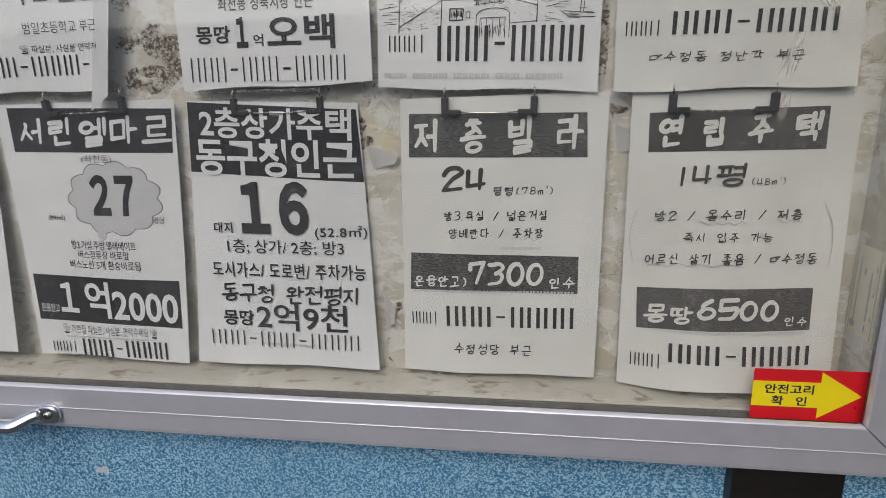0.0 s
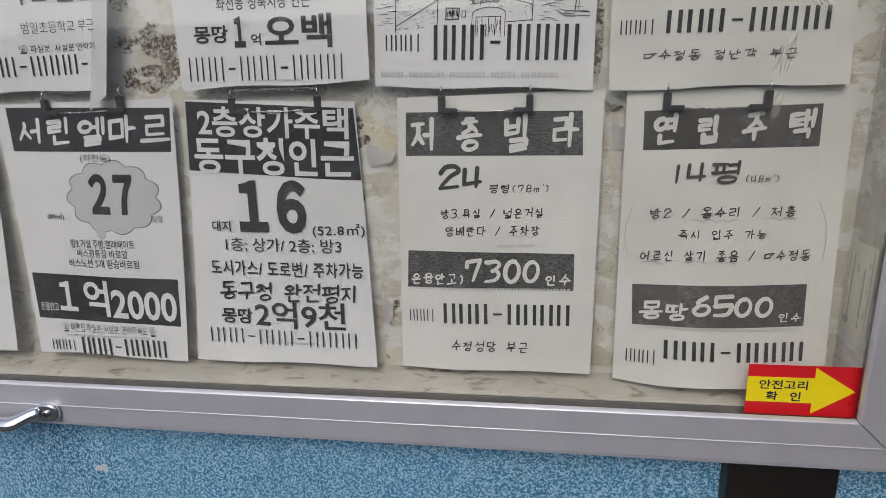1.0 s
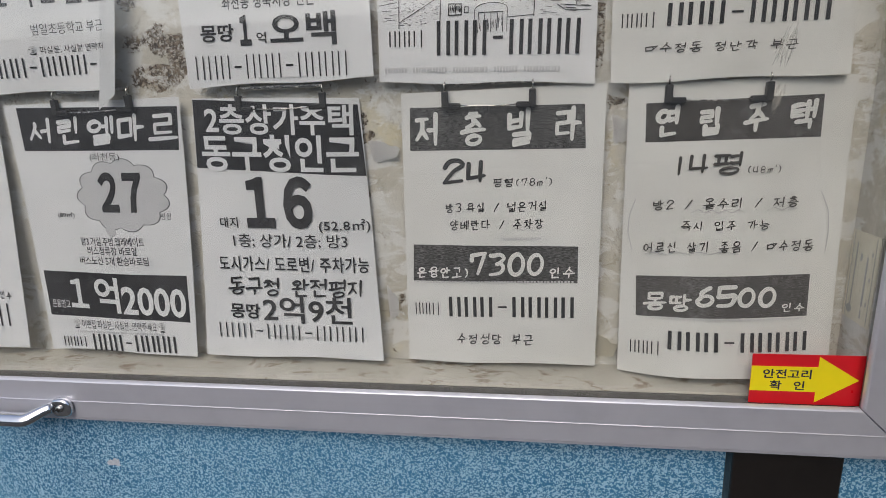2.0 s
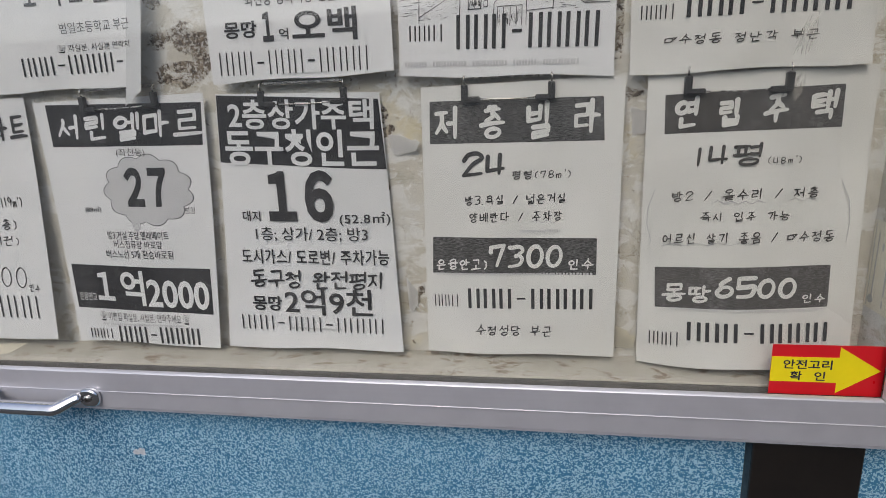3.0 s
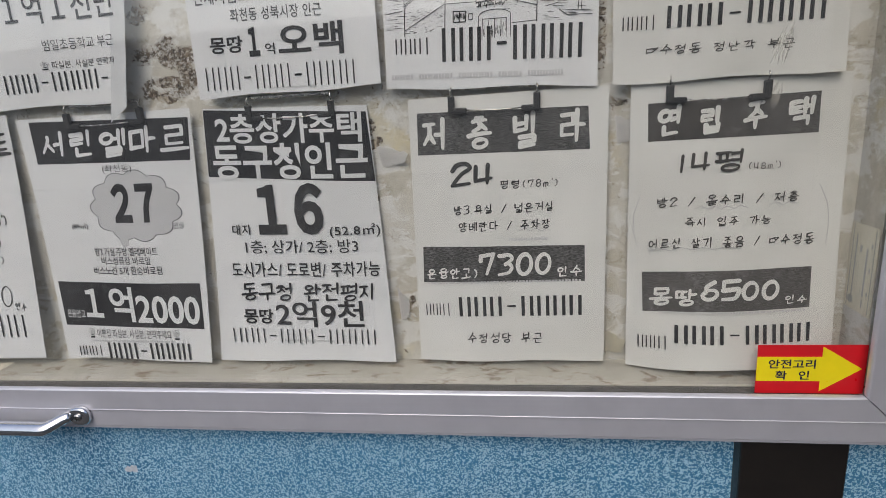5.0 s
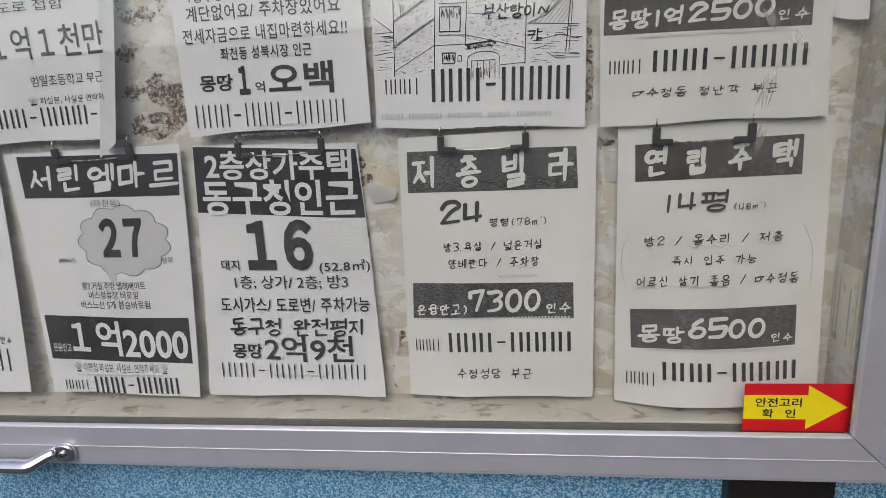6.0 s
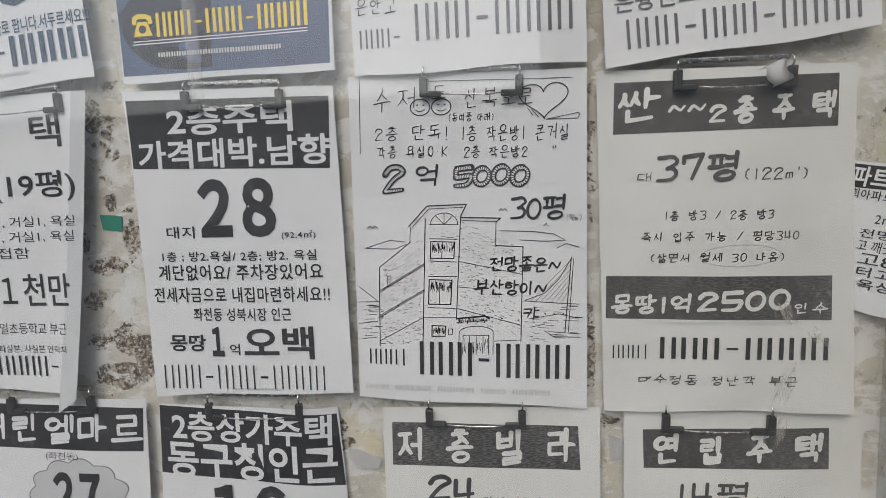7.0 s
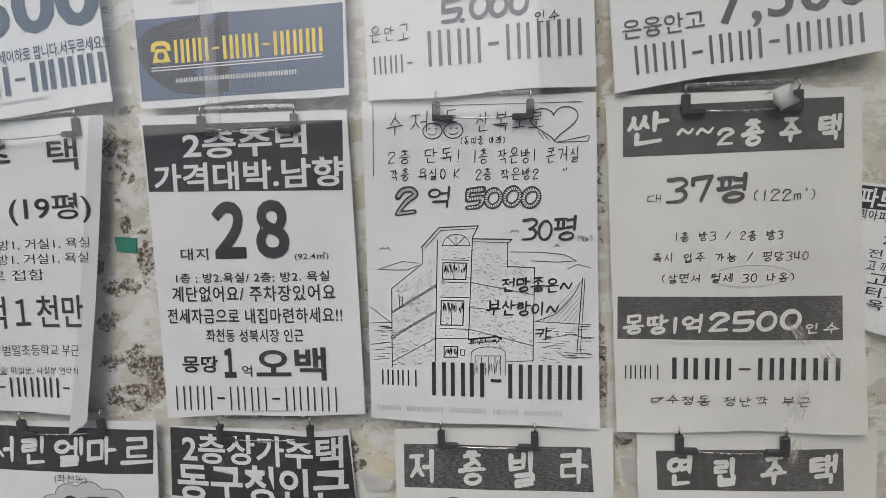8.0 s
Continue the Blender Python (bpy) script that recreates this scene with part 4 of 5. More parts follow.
put('bars', '########################', 0.0008, -0.2320, 0.1430, 0.0022, 0.4, 'fine')
put('bars', '###)', -0.0753, -0.2658, 0.0321, 0.0139, 0.4, 'bar')
put('bars', '###-####', 0.0117, -0.2550, 0.1364, 0.0196, 0.4, 'boldbar')
put('done')
put = notice('white printed A4 notice with forward-curling edge', (-0.4365, 1.7609), [(-0.1050, 0.0010), (0.1050, -0.0010), (0.0489, -0.2962), (-0.1611, -0.2952)], right=0.007, foot=0.004)
# flat grey band: the curling edge's shade put into colour
put('band', 'sleeve', [(0.1000, -0.0011), (0.1156, -0.0019), (0.0692, -0.3028), (0.0444, -0.3178)])
put('text', '주   택', 0.0248, -0.0356, 0.1163, 0.0311, -0.4, 'song')
put('text', '(19평)', 0.0443, -0.0884, 0.0941, 0.0298, -0.4, 'song')
put('text', '※ 1층: 방1, 거실1, 욕실', 0.0098, -0.1225, 0.1529, 0.0109, -0.4, 'serif')
put('text', '※ 2층: 방1, 거실1, 욕실', 0.0073, -0.1374, 0.1523, 0.0110, -0.4, 'serif')
put('text', '※ 도로 접함', -0.0204, -0.1531, 0.1007, 0.0111, -0.4, 'serif')
put('text', '１억１천만', 0.0024, -0.1912, 0.1390, 0.0334, -0.4, 'song')
put('text', '범일초등학교 부근', 0.0182, -0.2308, 0.0902, 0.0118, -0.4, 'serif')
put('text', '☎ 파실분, 사실분 연락처', 0.0128, -0.2522, 0.0958, 0.0089, -0.4, 'serif')
put('bars', '###-####-', -0.0178, -0.2692, 0.1412, 0.0205, -0.4, 'bar')
put('done')
put = notice('white printed A4 notice with two-line black heading', (-0.1848, 1.7514), [(-0.1026, 0.0045), (0.1026, -0.0045), (0.1031, -0.2896), (-0.0986, -0.2907)], foot=0.008, bulge=0.003)
put('band', 'ink', [(-0.1001, -0.0042), (0.0983, -0.0133), (0.0947, -0.0773), (-0.1001, -0.0679)])
put('text', '2층주택', 0.0022, -0.0273, 0.1232, 0.0272, -1.1, 'black_white')
put('text', '가격대박.남향', 0.0015, -0.0578, 0.1893, 0.0274, -1.1, 'black_white')
put('text', '２８', 0.0024, -0.1094, 0.0774, 0.0556, -1.1, 'black')
put('text', '대지', -0.0569, -0.1303, 0.0292, 0.0115, -1.1, 'bold')
put('text', '(92.4㎡)', 0.0607, -0.1371, 0.0321, 0.0085, -1.1, 'bold')
put('text', '1층 ; 방2.욕실/ 2층; 방2. 욕실', -0.0012, -0.1547, 0.1549, 0.0103, -1.1, 'bold')
put('text', '계단없어요/ 주차장있어요', -0.0016, -0.1701, 0.1650, 0.0153, -1.1, 'bold')
put('text', '전세자금으로 내집마련하세요!!', -0.0023, -0.1917, 0.1771, 0.0148, -1.1, 'bold')
put('text', '좌천동 성북시장 인근', -0.0022, -0.2109, 0.0988, 0.0127, -1.1, 'bold')
put('text', '몽땅', -0.0604, -0.2382, 0.0372, 0.0169, -1.1, 'black')
put('text', '１', -0.0292, -0.2374, 0.0123, 0.0292, -1.1, 'black')
put('text', '억', -0.0121, -0.2454, 0.0104, 0.0112, -1.1, 'bold')
put('text', '오백', 0.0324, -0.2395, 0.0698, 0.0320, -1.1, 'black')
put('bars', '###-###-####', -0.0060, -0.2729, 0.1688, 0.0237, -1.1, 'thinbar')
put('bars', '##################', 0.0066, -0.2851, 0.0519, 0.0017, -1.1, 'fine')
put('done')
put = notice('white A4 notice with ink drawing of a building', (0.0364, 1.7489), [(-0.1033, 0.0039), (0.1033, -0.0039), (0.0978, -0.3027), (-0.1141, -0.2928)], foot=0.004)
put('line', 'ink', 0.0006, (-0.0931, 0.0001), (-0.0969, -0.0636))
put('line', 'ink', 0.0006, (0.0913, -0.0110), (-0.0314, -0.0051))
put('text', '수', -0.0740, -0.0186, 0.0155, 0.0210, -2.4, 'pen')
put('text', '저', -0.0520, -0.0178, 0.0160, 0.0185, -2.4, 'pen')
put('text', '도', -0.0230, -0.0150, 0.0130, 0.0120, -2.4, 'pen')
put('text', '산복', 0.0133, -0.0222, 0.0285, 0.0175, -2.4, 'pen')
put('text', '도', 0.0370, -0.0232, 0.0115, 0.0125, -2.4, 'pen')
put('text', '로', 0.0515, -0.0234, 0.0130, 0.0140, -2.4, 'pen')
put('text', '(동여중 아래)', 0.0042, -0.0378, 0.0391, 0.0079, -2.4, 'pen')
put('heart', 'ink', 0.0009, 0.0670, -0.0262, 0.0205, 0.0162)
put('line', 'ink', 0.0006, (0.0529, -0.0333), (0.0575, -0.0400))
put('line', 'ink', 0.0006, (0.0567, -0.0351), (0.0623, -0.0418))
put('line', 'ink', 0.0006, (0.0615, -0.0368), (0.0671, -0.0431))
put('line', 'ink', 0.0006, (0.0685, -0.0441), (0.0961, -0.0402))
put('line', 'ink', 0.0006, (0.0685, -0.0441), (0.0950, -0.0450), (0.0970, -0.0408))
put('text', '2층 단독!', -0.0501, -0.0482, 0.0656, 0.0141, -2.4, 'pen')
put('text', '1층 작은방1 큰거실', 0.0413, -0.0536, 0.0907, 0.0148, -2.4, 'pen')
put('text', '각층 욕실☺·K', -0.0495, -0.0647, 0.0637, 0.0117, -2.4, 'pen')
put('text', '2층 작은방2   〃', 0.0362, -0.0694, 0.0802, 0.0114, -2.4, 'pen')
put('text', '2', -0.0679, -0.0885, 0.0231, 0.0278, -2.4, 'ladder')
put('text', '억', -0.0375, -0.0863, 0.0206, 0.0200, -2.4, 'felt')
put('text', '5000', 0.0196, -0.0899, 0.0697, 0.0226, -2.4, 'ladder')
put('text', '30평', 0.0590, -0.1188, 0.0484, 0.0231, -2.4, 'felt')
put('text', '(98㎡)', 0.0900, -0.1293, 0.0126, 0.0060, -2.4, 'pen')
put('line', 'ink', 0.0010, (-0.0568, -0.1314), (-0.0390, -0.1136), (-0.0035, -0.1138), (-0.0092, -0.1243))
put('line', 'ink', 0.0006, (-0.0531, -0.1316), (-0.0376, -0.1163), (-0.0067, -0.1162))
put('line', 'ink', 0.0008, (-0.0412, -0.1249), (-0.0499, -0.2432))
put('line', 'ink', 0.0008, (-0.0092, -0.1243), (-0.0175, -0.2183))
put('line', 'ink', 0.0006, (-0.0374, -0.1302), (-0.0116, -0.1313))
put('oval', 'ink', 0.0006, -0.0244, -0.1308, 0.0123, 0.0103, 180, 0)
put('line', 'ink', 0.0006, (-0.0239, -0.1205), (-0.0244, -0.1308))
put('line', 'ink', 0.0006, (-0.0244, -0.1308), (-0.0318, -0.1227))
put('line', 'ink', 0.0006, (-0.0244, -0.1308), (-0.0163, -0.1234))
put('line', 'ink', 0.0009, (-0.0372, -0.1458), (-0.0155, -0.1472), (-0.0172, -0.1622), (-0.0385, -0.1609), (-0.0372, -0.1458))
put('line', 'ink', 0.0006, (-0.0268, -0.1467), (-0.0281, -0.1612))
put('line', 'ink', 0.0007, (-0.0381, -0.1432), (-0.0133, -0.1447))
put('line', 'ink', 0.0007, (-0.0402, -0.1634), (-0.0148, -0.1654))
put('line', 'ink', 0.0010, (-0.0406, -0.1807), (-0.0198, -0.1819), (-0.0220, -0.2044), (-0.0424, -0.2034), (-0.0406, -0.1807))
put('line', 'ink', 0.0006, (-0.0307, -0.1816), (-0.0324, -0.2036))
put('line', 'ink', 0.0007, (-0.0415, -0.1775), (-0.0150, -0.1789))
put('line', 'ink', 0.0006, (-0.0431, -0.2066), (-0.0175, -0.2082))
put('line', 'ink', 0.0010, (-0.0403, -0.2236), (-0.0277, -0.2244), (-0.0287, -0.2340), (-0.0409, -0.2338), (-0.0403, -0.2236))
put('line', 'ink', 0.0006, (-0.0340, -0.2238), (-0.0345, -0.2339))
put('line', 'ink', 0.0006, (-0.0252, -0.2271), (-0.0216, -0.2272), (-0.0218, -0.2325), (-0.0255, -0.2324), (-0.0252, -0.2271))
put('line', 'ink', 0.0006, (-0.0484, -0.2160), (-0.0179, -0.2167))
put('line', 'ink', 0.0007, (-0.0560, -0.1456), (-0.0866, -0.1681))
put('line', 'ink', 0.0008, (-0.0866, -0.1681), (-0.0907, -0.2426))
put('line', 'ink', 0.0006, (-0.0881, -0.1915), (-0.0441, -0.1670))
put('line', 'ink', 0.0006, (-0.0880, -0.1899), (-0.0440, -0.1654))
put('line', 'ink', 0.0006, (-0.0896, -0.2151), (-0.0454, -0.1911))
put('line', 'ink', 0.0006, (-0.0895, -0.2135), (-0.0453, -0.1896))
put('line', 'ink', 0.0006, (-0.0898, -0.2372), (-0.0484, -0.2160))
put('line', 'ink', 0.0006, (-0.0552, -0.1320), (-0.0566, -0.1466))
put('line', 'ink', 0.0006, (-0.0797, -0.1769), (-0.0769, -0.1759), (-0.0775, -0.1854), (-0.0803, -0.1864), (-0.0797, -0.1769))
put('line', 'ink', 0.0010, (-0.0092, -0.1253), (0.0262, -0.1274), (0.0221, -0.1308))
put('line', 'ink', 0.0006, (-0.0083, -0.1279), (0.0221, -0.1303))
put('line', 'ink', 0.0006, (0.0221, -0.1303), (0.0211, -0.1517))
put('line', 'ink', 0.0008, (0.0211, -0.1517), (0.0452, -0.1537), (0.0403, -0.2394))
put('line', 'ink', 0.0006, (-0.0127, -0.1649), (0.0432, -0.1782))
put('line', 'ink', 0.0006, (-0.0144, -0.1883), (0.0051, -0.1905))
put('line', 'ink', 0.0006, (-0.0159, -0.2083), (0.0414, -0.2247))
put('line', 'ink', 0.0016, (-0.0174, -0.2177), (0.0091, -0.2157), (0.0126, -0.2179))
put('line', 'ink', 0.0006, (-0.0176, -0.2214), (0.0109, -0.2199))
put('line', 'ink', 0.0006, (-0.0170, -0.2512), (-0.0155, -0.2305))
put('line', 'ink', 0.0006, (0.0156, -0.2311), (0.0147, -0.2516))
put('oval', 'ink', 0.0006, 0.0001, -0.2308, 0.0155, 0.0058, 180, 0)
put('line', 'ink', 0.0006, (-0.0133, -0.2512), (-0.0119, -0.2332), (0.0114, -0.2336), (0.0106, -0.2516))
put('line', 'ink', 0.0006, (-0.0000, -0.2345), (-0.0008, -0.2514))
put('line', 'ink', 0.0006, (-0.0063, -0.2344), (-0.0070, -0.2503))
put('line', 'ink', 0.0006, (0.0062, -0.2346), (0.0054, -0.2504))
put('line', 'ink', 0.0006, (0.0163, -0.2390), (0.0408, -0.2383))
put('line', 'ink', 0.0006, (-0.1082, -0.2001), (-0.0886, -0.2001))
put('line', 'ink', 0.0006, (0.0433, -0.2024), (0.0929, -0.2068))
put('line', 'ink', 0.0006, (-0.1095, -0.2206), (-0.0914, -0.2188))
put('line', 'ink', 0.0006, (-0.1072, -0.1856), (-0.0902, -0.1995))
put('line', 'ink', 0.0008, (0.0869, -0.1644), (0.0797, -0.2317))
put('line', 'ink', 0.0006, (0.0888, -0.1655), (0.0827, -0.2318))
put('line', 'ink', 0.0006, (0.0693, -0.2315), (0.0930, -0.2340))
put('line', 'ink', 0.0006, (0.0618, -0.2304), (0.0691, -0.2357), (0.0929, -0.2371))
put('line', 'ink', 0.0006, (0.0869, -0.1654), (0.0759, -0.1833), (0.0631, -0.1958), (0.0453, -0.2020))
put('line', 'ink', 0.0006, (0.0497, -0.2187), (0.0748, -0.2151), (0.0925, -0.2196))
put('line', 'ink', 0.0006, (0.0494, -0.2265), (0.0620, -0.2241))
put('line', 'ink', 0.0006, (-0.0984, -0.1497), (-0.0869, -0.1464), (-0.0749, -0.1432), (-0.0602, -0.1454))
put('line', 'ink', 0.0006, (-0.0984, -0.1497), (-0.0818, -0.1509), (-0.0701, -0.1513), (-0.0604, -0.1475))
put('line', 'ink', 0.0006, (0.0252, -0.1386), (0.0527, -0.1402), (0.0724, -0.1431), (0.0820, -0.1490), (0.0648, -0.1494), (0.0425, -0.1474))
put('line', 'ink', 0.0006, (0.0744, -0.1558), (0.0829, -0.1521), (0.0940, -0.1556))
put('line', 'ink', 0.0006, (-0.0956, -0.1313), (-0.0927, -0.1294), (-0.0907, -0.1315), (-0.0879, -0.1296), (-0.0855, -0.1323))
put('line', 'ink', 0.0006, (0.0250, -0.1213), (0.0271, -0.1188), (0.0285, -0.1209), (0.0306, -0.1190), (0.0325, -0.1216))
put('line', 'ink', 0.0006, (0.0638, -0.1357), (0.0658, -0.1337), (0.0677, -0.1358))
put('hatch', 'ink', 0.00032, [(-0.0862, -0.1703), (-0.0431, -0.1403), (-0.0497, -0.2406), (-0.0906, -0.2415)], 300, 0.0026)
put('hatch', 'ink', 0.00032, [(-0.0094, -0.1289), (0.0442, -0.1546), (0.0403, -0.2373), (-0.0169, -0.2172)], 340, 0.0026)
put('hatch', 'ink', 0.00032, [(-0.0406, -0.1327), (-0.0096, -0.1340), (-0.0179, -0.2172), (-0.0479, -0.2165)], 40, 0.0030)
put('hatch', 'ink', 0.0005, [(-0.0366, -0.1470), (-0.0369, -0.1530), (-0.0170, -0.1535), (-0.0164, -0.1480)], 46, 0.0045)
put('hatch', 'ink', 0.0005, [(-0.0398, -0.1820), (-0.0402, -0.1880), (-0.0212, -0.1886), (-0.0206, -0.1832)], 46, 0.0060)
put('hatch', 'ink', 0.0005, [(-0.0397, -0.2247), (-0.0400, -0.2290), (-0.0290, -0.2294), (-0.0286, -0.2250)], 34, 0.0040)
put('hatch', 'ink', 0.0006, [(-0.0158, -0.2172), (-0.0160, -0.2199), (0.0109, -0.2203), (0.0111, -0.2176)], 40, 0.0030)
put('hatch', 'ink', 0.0004, [(-0.0115, -0.2353), (-0.0122, -0.2450), (0.0106, -0.2450), (0.0113, -0.2357)], 26, 0.0070)
put('hatch', 'ink', 0.0004, [(0.0441, -0.2056), (0.0928, -0.2083), (0.0917, -0.2454), (0.0428, -0.2394)], 35, 0.0100)
put('hatch', 'ink', 0.0004, [(-0.1066, -0.2018), (-0.0892, -0.2011), (-0.0915, -0.2372), (-0.1089, -0.2369)], 25, 0.0100)
put('line', 'ink', 0.0003, (0.0866, -0.1665), (0.0500, -0.2030))
put('line', 'ink', 0.0003, (0.0866, -0.1705), (0.0545, -0.2033))
put('line', 'ink', 0.0003, (0.0866, -0.1745), (0.0590, -0.2036))
put('line', 'ink', 0.0003, (0.0866, -0.1785), (0.0635, -0.2039))
put('line', 'ink', 0.0003, (0.0866, -0.1825), (0.0680, -0.2042))
put('line', 'ink', 0.0003, (0.0866, -0.1865), (0.0725, -0.2045))
put('line', 'ink', 0.0003, (0.0866, -0.1905), (0.0770, -0.2048))
put('oval', 'ink', 0.0009, -0.0403, -0.0268, 0.0087, 0.0070, 0, 360)
put('oval', 'ink', 0.0009, -0.0215, -0.0276, 0.0086, 0.0069, 0, 360)
put('oval', 'ink', 0.0006, -0.0404, -0.0278, 0.0041, 0.0025, 200, 340)
put('oval', 'ink', 0.0006, -0.0216, -0.0286, 0.0040, 0.0025, 200, 340)
put('line', 'ink', 0.0010, (-0.0433, -0.0246), (-0.0423, -0.0247))
put('line', 'ink', 0.0010, (-0.0377, -0.0250), (-0.0366, -0.0251))
put('line', 'ink', 0.0010, (-0.0244, -0.0254), (-0.0234, -0.0255))
put('line', 'ink', 0.0010, (-0.0189, -0.0258), (-0.0179, -0.0259))
put('text', '전망좋은~', 0.0466, -0.1691, 0.0631, 0.0150, -2.4, 'felt')
put('text', '부산항이~', 0.0329, -0.1900, 0.0652, 0.0150, -2.4, 'felt')
put('text', '캬···', 0.0614, -0.2143, 0.0360, 0.0124, -2.4, 'felt')
put('bars', '###)', -0.0832, -0.2528, 0.0390, 0.0147, -2.4, 'bar')
put('bars', '###-####', 0.0150, -0.2569, 0.1413, 0.0318, -2.4, 'boldbar')
put('bars', '#### ###### ###### #### ######', -0.0213, -0.2847, 0.1730, 0.0049, -2.4, 'fine')
put('done')
put = notice('white A4 notice with hand-lettered black bands and smears', (0.2486, 1.7371), [(-0.1011, 0.0041), (0.1011, -0.0041), (0.1061, -0.2940), (-0.1000, -0.2927)], foot=0.006, bulge=0.003, tone="aged")
put('band', 'streaked', [(-0.0868, -0.0065), (0.0876, -0.0111), (0.0883, -0.0526), (-0.0883, -0.0490)])
put('text', '싼', -0.0668, -0.0263, 0.0361, 0.0290, -1.3, 'brush_white')
put('text', '~~', -0.0285, -0.0310, 0.0308, 0.0071, -1.3, 'brush_white')
put('text', '2', -0.0047, -0.0371, 0.0143, 0.0150, -1.3, 'brush_white')
put('text', '층 주 택', 0.0468, -0.0353, 0.0785, 0.0245, -1.3, 'brush_white')
put('text', '대', -0.0634, -0.0859, 0.0116, 0.0077, -1.3, 'hand')
put('text', '37평', -0.0213, -0.0796, 0.0662, 0.0257, -1.3, 'brush')
put('text', '(122㎡)', 0.0411, -0.0883, 0.0494, 0.0107, -1.3, 'hand')
put('text', '1층 방3 / 2층 방3', -0.0033, -0.1207, 0.0865, 0.0093, -1.3, 'hand')
put('text', '즉시 입주 가능 / 평당340', -0.0028, -0.1385, 0.1264, 0.0093, -1.3, 'hand')
put('text', '(살면서 월세 30 나옴)', -0.0051, -0.1564, 0.1071, 0.0094, -1.3, 'hand')
put('oval', 'pencil', 0.0008, 0.0133, -0.1556, 0.0325, 0.0092, 0, 360)
put('band', 'streaked', [(-0.0959, -0.1701), (0.0874, -0.1753), (0.0873, -0.2133), (-0.0970, -0.2080)])
put('text', '몽땅1억', -0.0591, -0.1954, 0.0667, 0.0190, -1.3, 'brush_white')
put('text', '2500', 0.0166, -0.1944, 0.0765, 0.0201, -1.3, 'brush_white')
put('text', '인수', 0.0712, -0.2024, 0.0269, 0.0098, -1.3, 'hand_white')
put('bars', '########################', 0.0000, -0.2135, 0.1287, 0.0020, -1.3, 'fine')
put('bars', '###)', -0.0762, -0.2382, 0.0335, 0.0122, -1.3, 'bar')
put('bars', '###-####', 0.0166, -0.2364, 0.1407, 0.0194, -1.3, 'boldbar')
put('text', '☞수정동 정난각 부근', -0.0043, -0.2646, 0.1315, 0.0098, -1.3, 'hand')
put('done')
put = notice('creased printed notice tucked behind its neighbour', (0.3449, 1.6573), [(-0.0354, 0.0059), (0.0354, -0.0059), (0.0365, -0.1330), (-0.0326, -0.1157)], right=0.012, back=0.006)
put('band', 'ink', [(-0.0173, 0.0009), (0.0355, -0.0086), (0.0353, -0.0275), (-0.0159, -0.0193)])
put('text', '아파트', 0.0147, -0.0144, 0.0421, 0.0164, -11.8, 'black_white')
put('text', '경희아파트', 0.0178, -0.0297, 0.0372, 0.0083, -11.8, 'bold')
put('text', '2㎡', 0.0304, -0.0506, 0.0115, 0.0093, -11.8, 'gothic')
put('text', '전망', 0.0250, -0.0631, 0.0216, 0.0075, -11.8, 'gothic')
put('text', '고 깨끗', 0.0243, -0.0734, 0.0228, 0.0095, -11.8, 'gothic')
put('text', '고8', 0.0246, -0.0847, 0.0217, 0.0095, -11.8, 'gothic')
put('text', '터고', 0.0241, -0.0956, 0.0232, 0.0086, -11.8, 'bold')
put('text', '옥상', 0.0245, -0.1062, 0.0226, 0.0087, -11.8, 'bold')
put('done')
put = notice('white printed A4 notice with blue-grey lettering', (-0.4511, 2.0603), [(-0.1289, -0.0062), (0.1289, 0.0062), (0.1432, -0.2905), (-0.1147, -0.3028)], foot=0.006)
put('text', '500', 0.0693, -0.1910, 0.1420, 0.0576, 2.7, 'blue')
put('text', '만', 0.1450, -0.2052, 0.0058, 0.0062, 2.7, 'blue_small')
put('text', '세이하로 팝니다.서두르세요!!!', 0.0854, -0.2366, 0.1212, 0.0132, 2.7, 'blue_small')
put('bars', '###-####', 0.0575, -0.2607, 0.1665, 0.0279, 2.7, 'bluebar')
put('bars', '############', 0.0470, -0.2817, 0.0589, 0.0027, 2.7, 'fine')
put('done')
put = notice('white card with dark blue panel and yellow lettering', (-0.1737, 2.0574), [(-0.1016, 0.0014), (0.1016, -0.0014), (0.0974, -0.2984), (-0.1058, -0.2955)], foot=0.006)
put('band', 'navy', [(-0.1046, -0.2143), (0.0964, -0.2177), (0.0936, -0.2926), (-0.1046, -0.2893)])
put('patch', 'ink', [(-0.0113, -0.2151), (-0.0170, -0.2868), (-0.0473, -0.2875), (-0.0669, -0.2849), (-0.0833, -0.2763), (-0.0955, -0.2649), (-0.1028, -0.2502), (-0.1036, -0.2345), (-0.0916, -0.2227), (-0.0582, -0.2172)])
put('patch', 'yellow', [(-0.0858, -0.2425), (-0.0768, -0.2428), (-0.0745, -0.2475), (-0.0722, -0.2552), (-0.0902, -0.2550), (-0.0880, -0.2475)])
put('line', 'yellow', 0.0042, (-0.0892, -0.2432), (-0.0885, -0.2392), (-0.0850, -0.2376), (-0.0776, -0.2378), (-0.0742, -0.2396), (-0.0734, -0.2436))
put('disc', 'ink', -0.0812, -0.2492, 0.0036)
put('bars', '###-###-####', 0.0042, -0.2473, 0.1461, 0.0212, -0.8, 'yellowbar')
put('line', 'paper', 0.0009, (-0.0916, -0.2595), (0.0746, -0.2611))
put('line', 'paper', 0.0009, (-0.0918, -0.2621), (0.0755, -0.2636))
put('bars', '#######################', -0.0094, -0.2736, 0.1189, 0.0041, -0.8, 'paperfine')
put('bars', '######', -0.0554, -0.2022, 0.0251, 0.0030, -0.8, 'fine')
put('done')
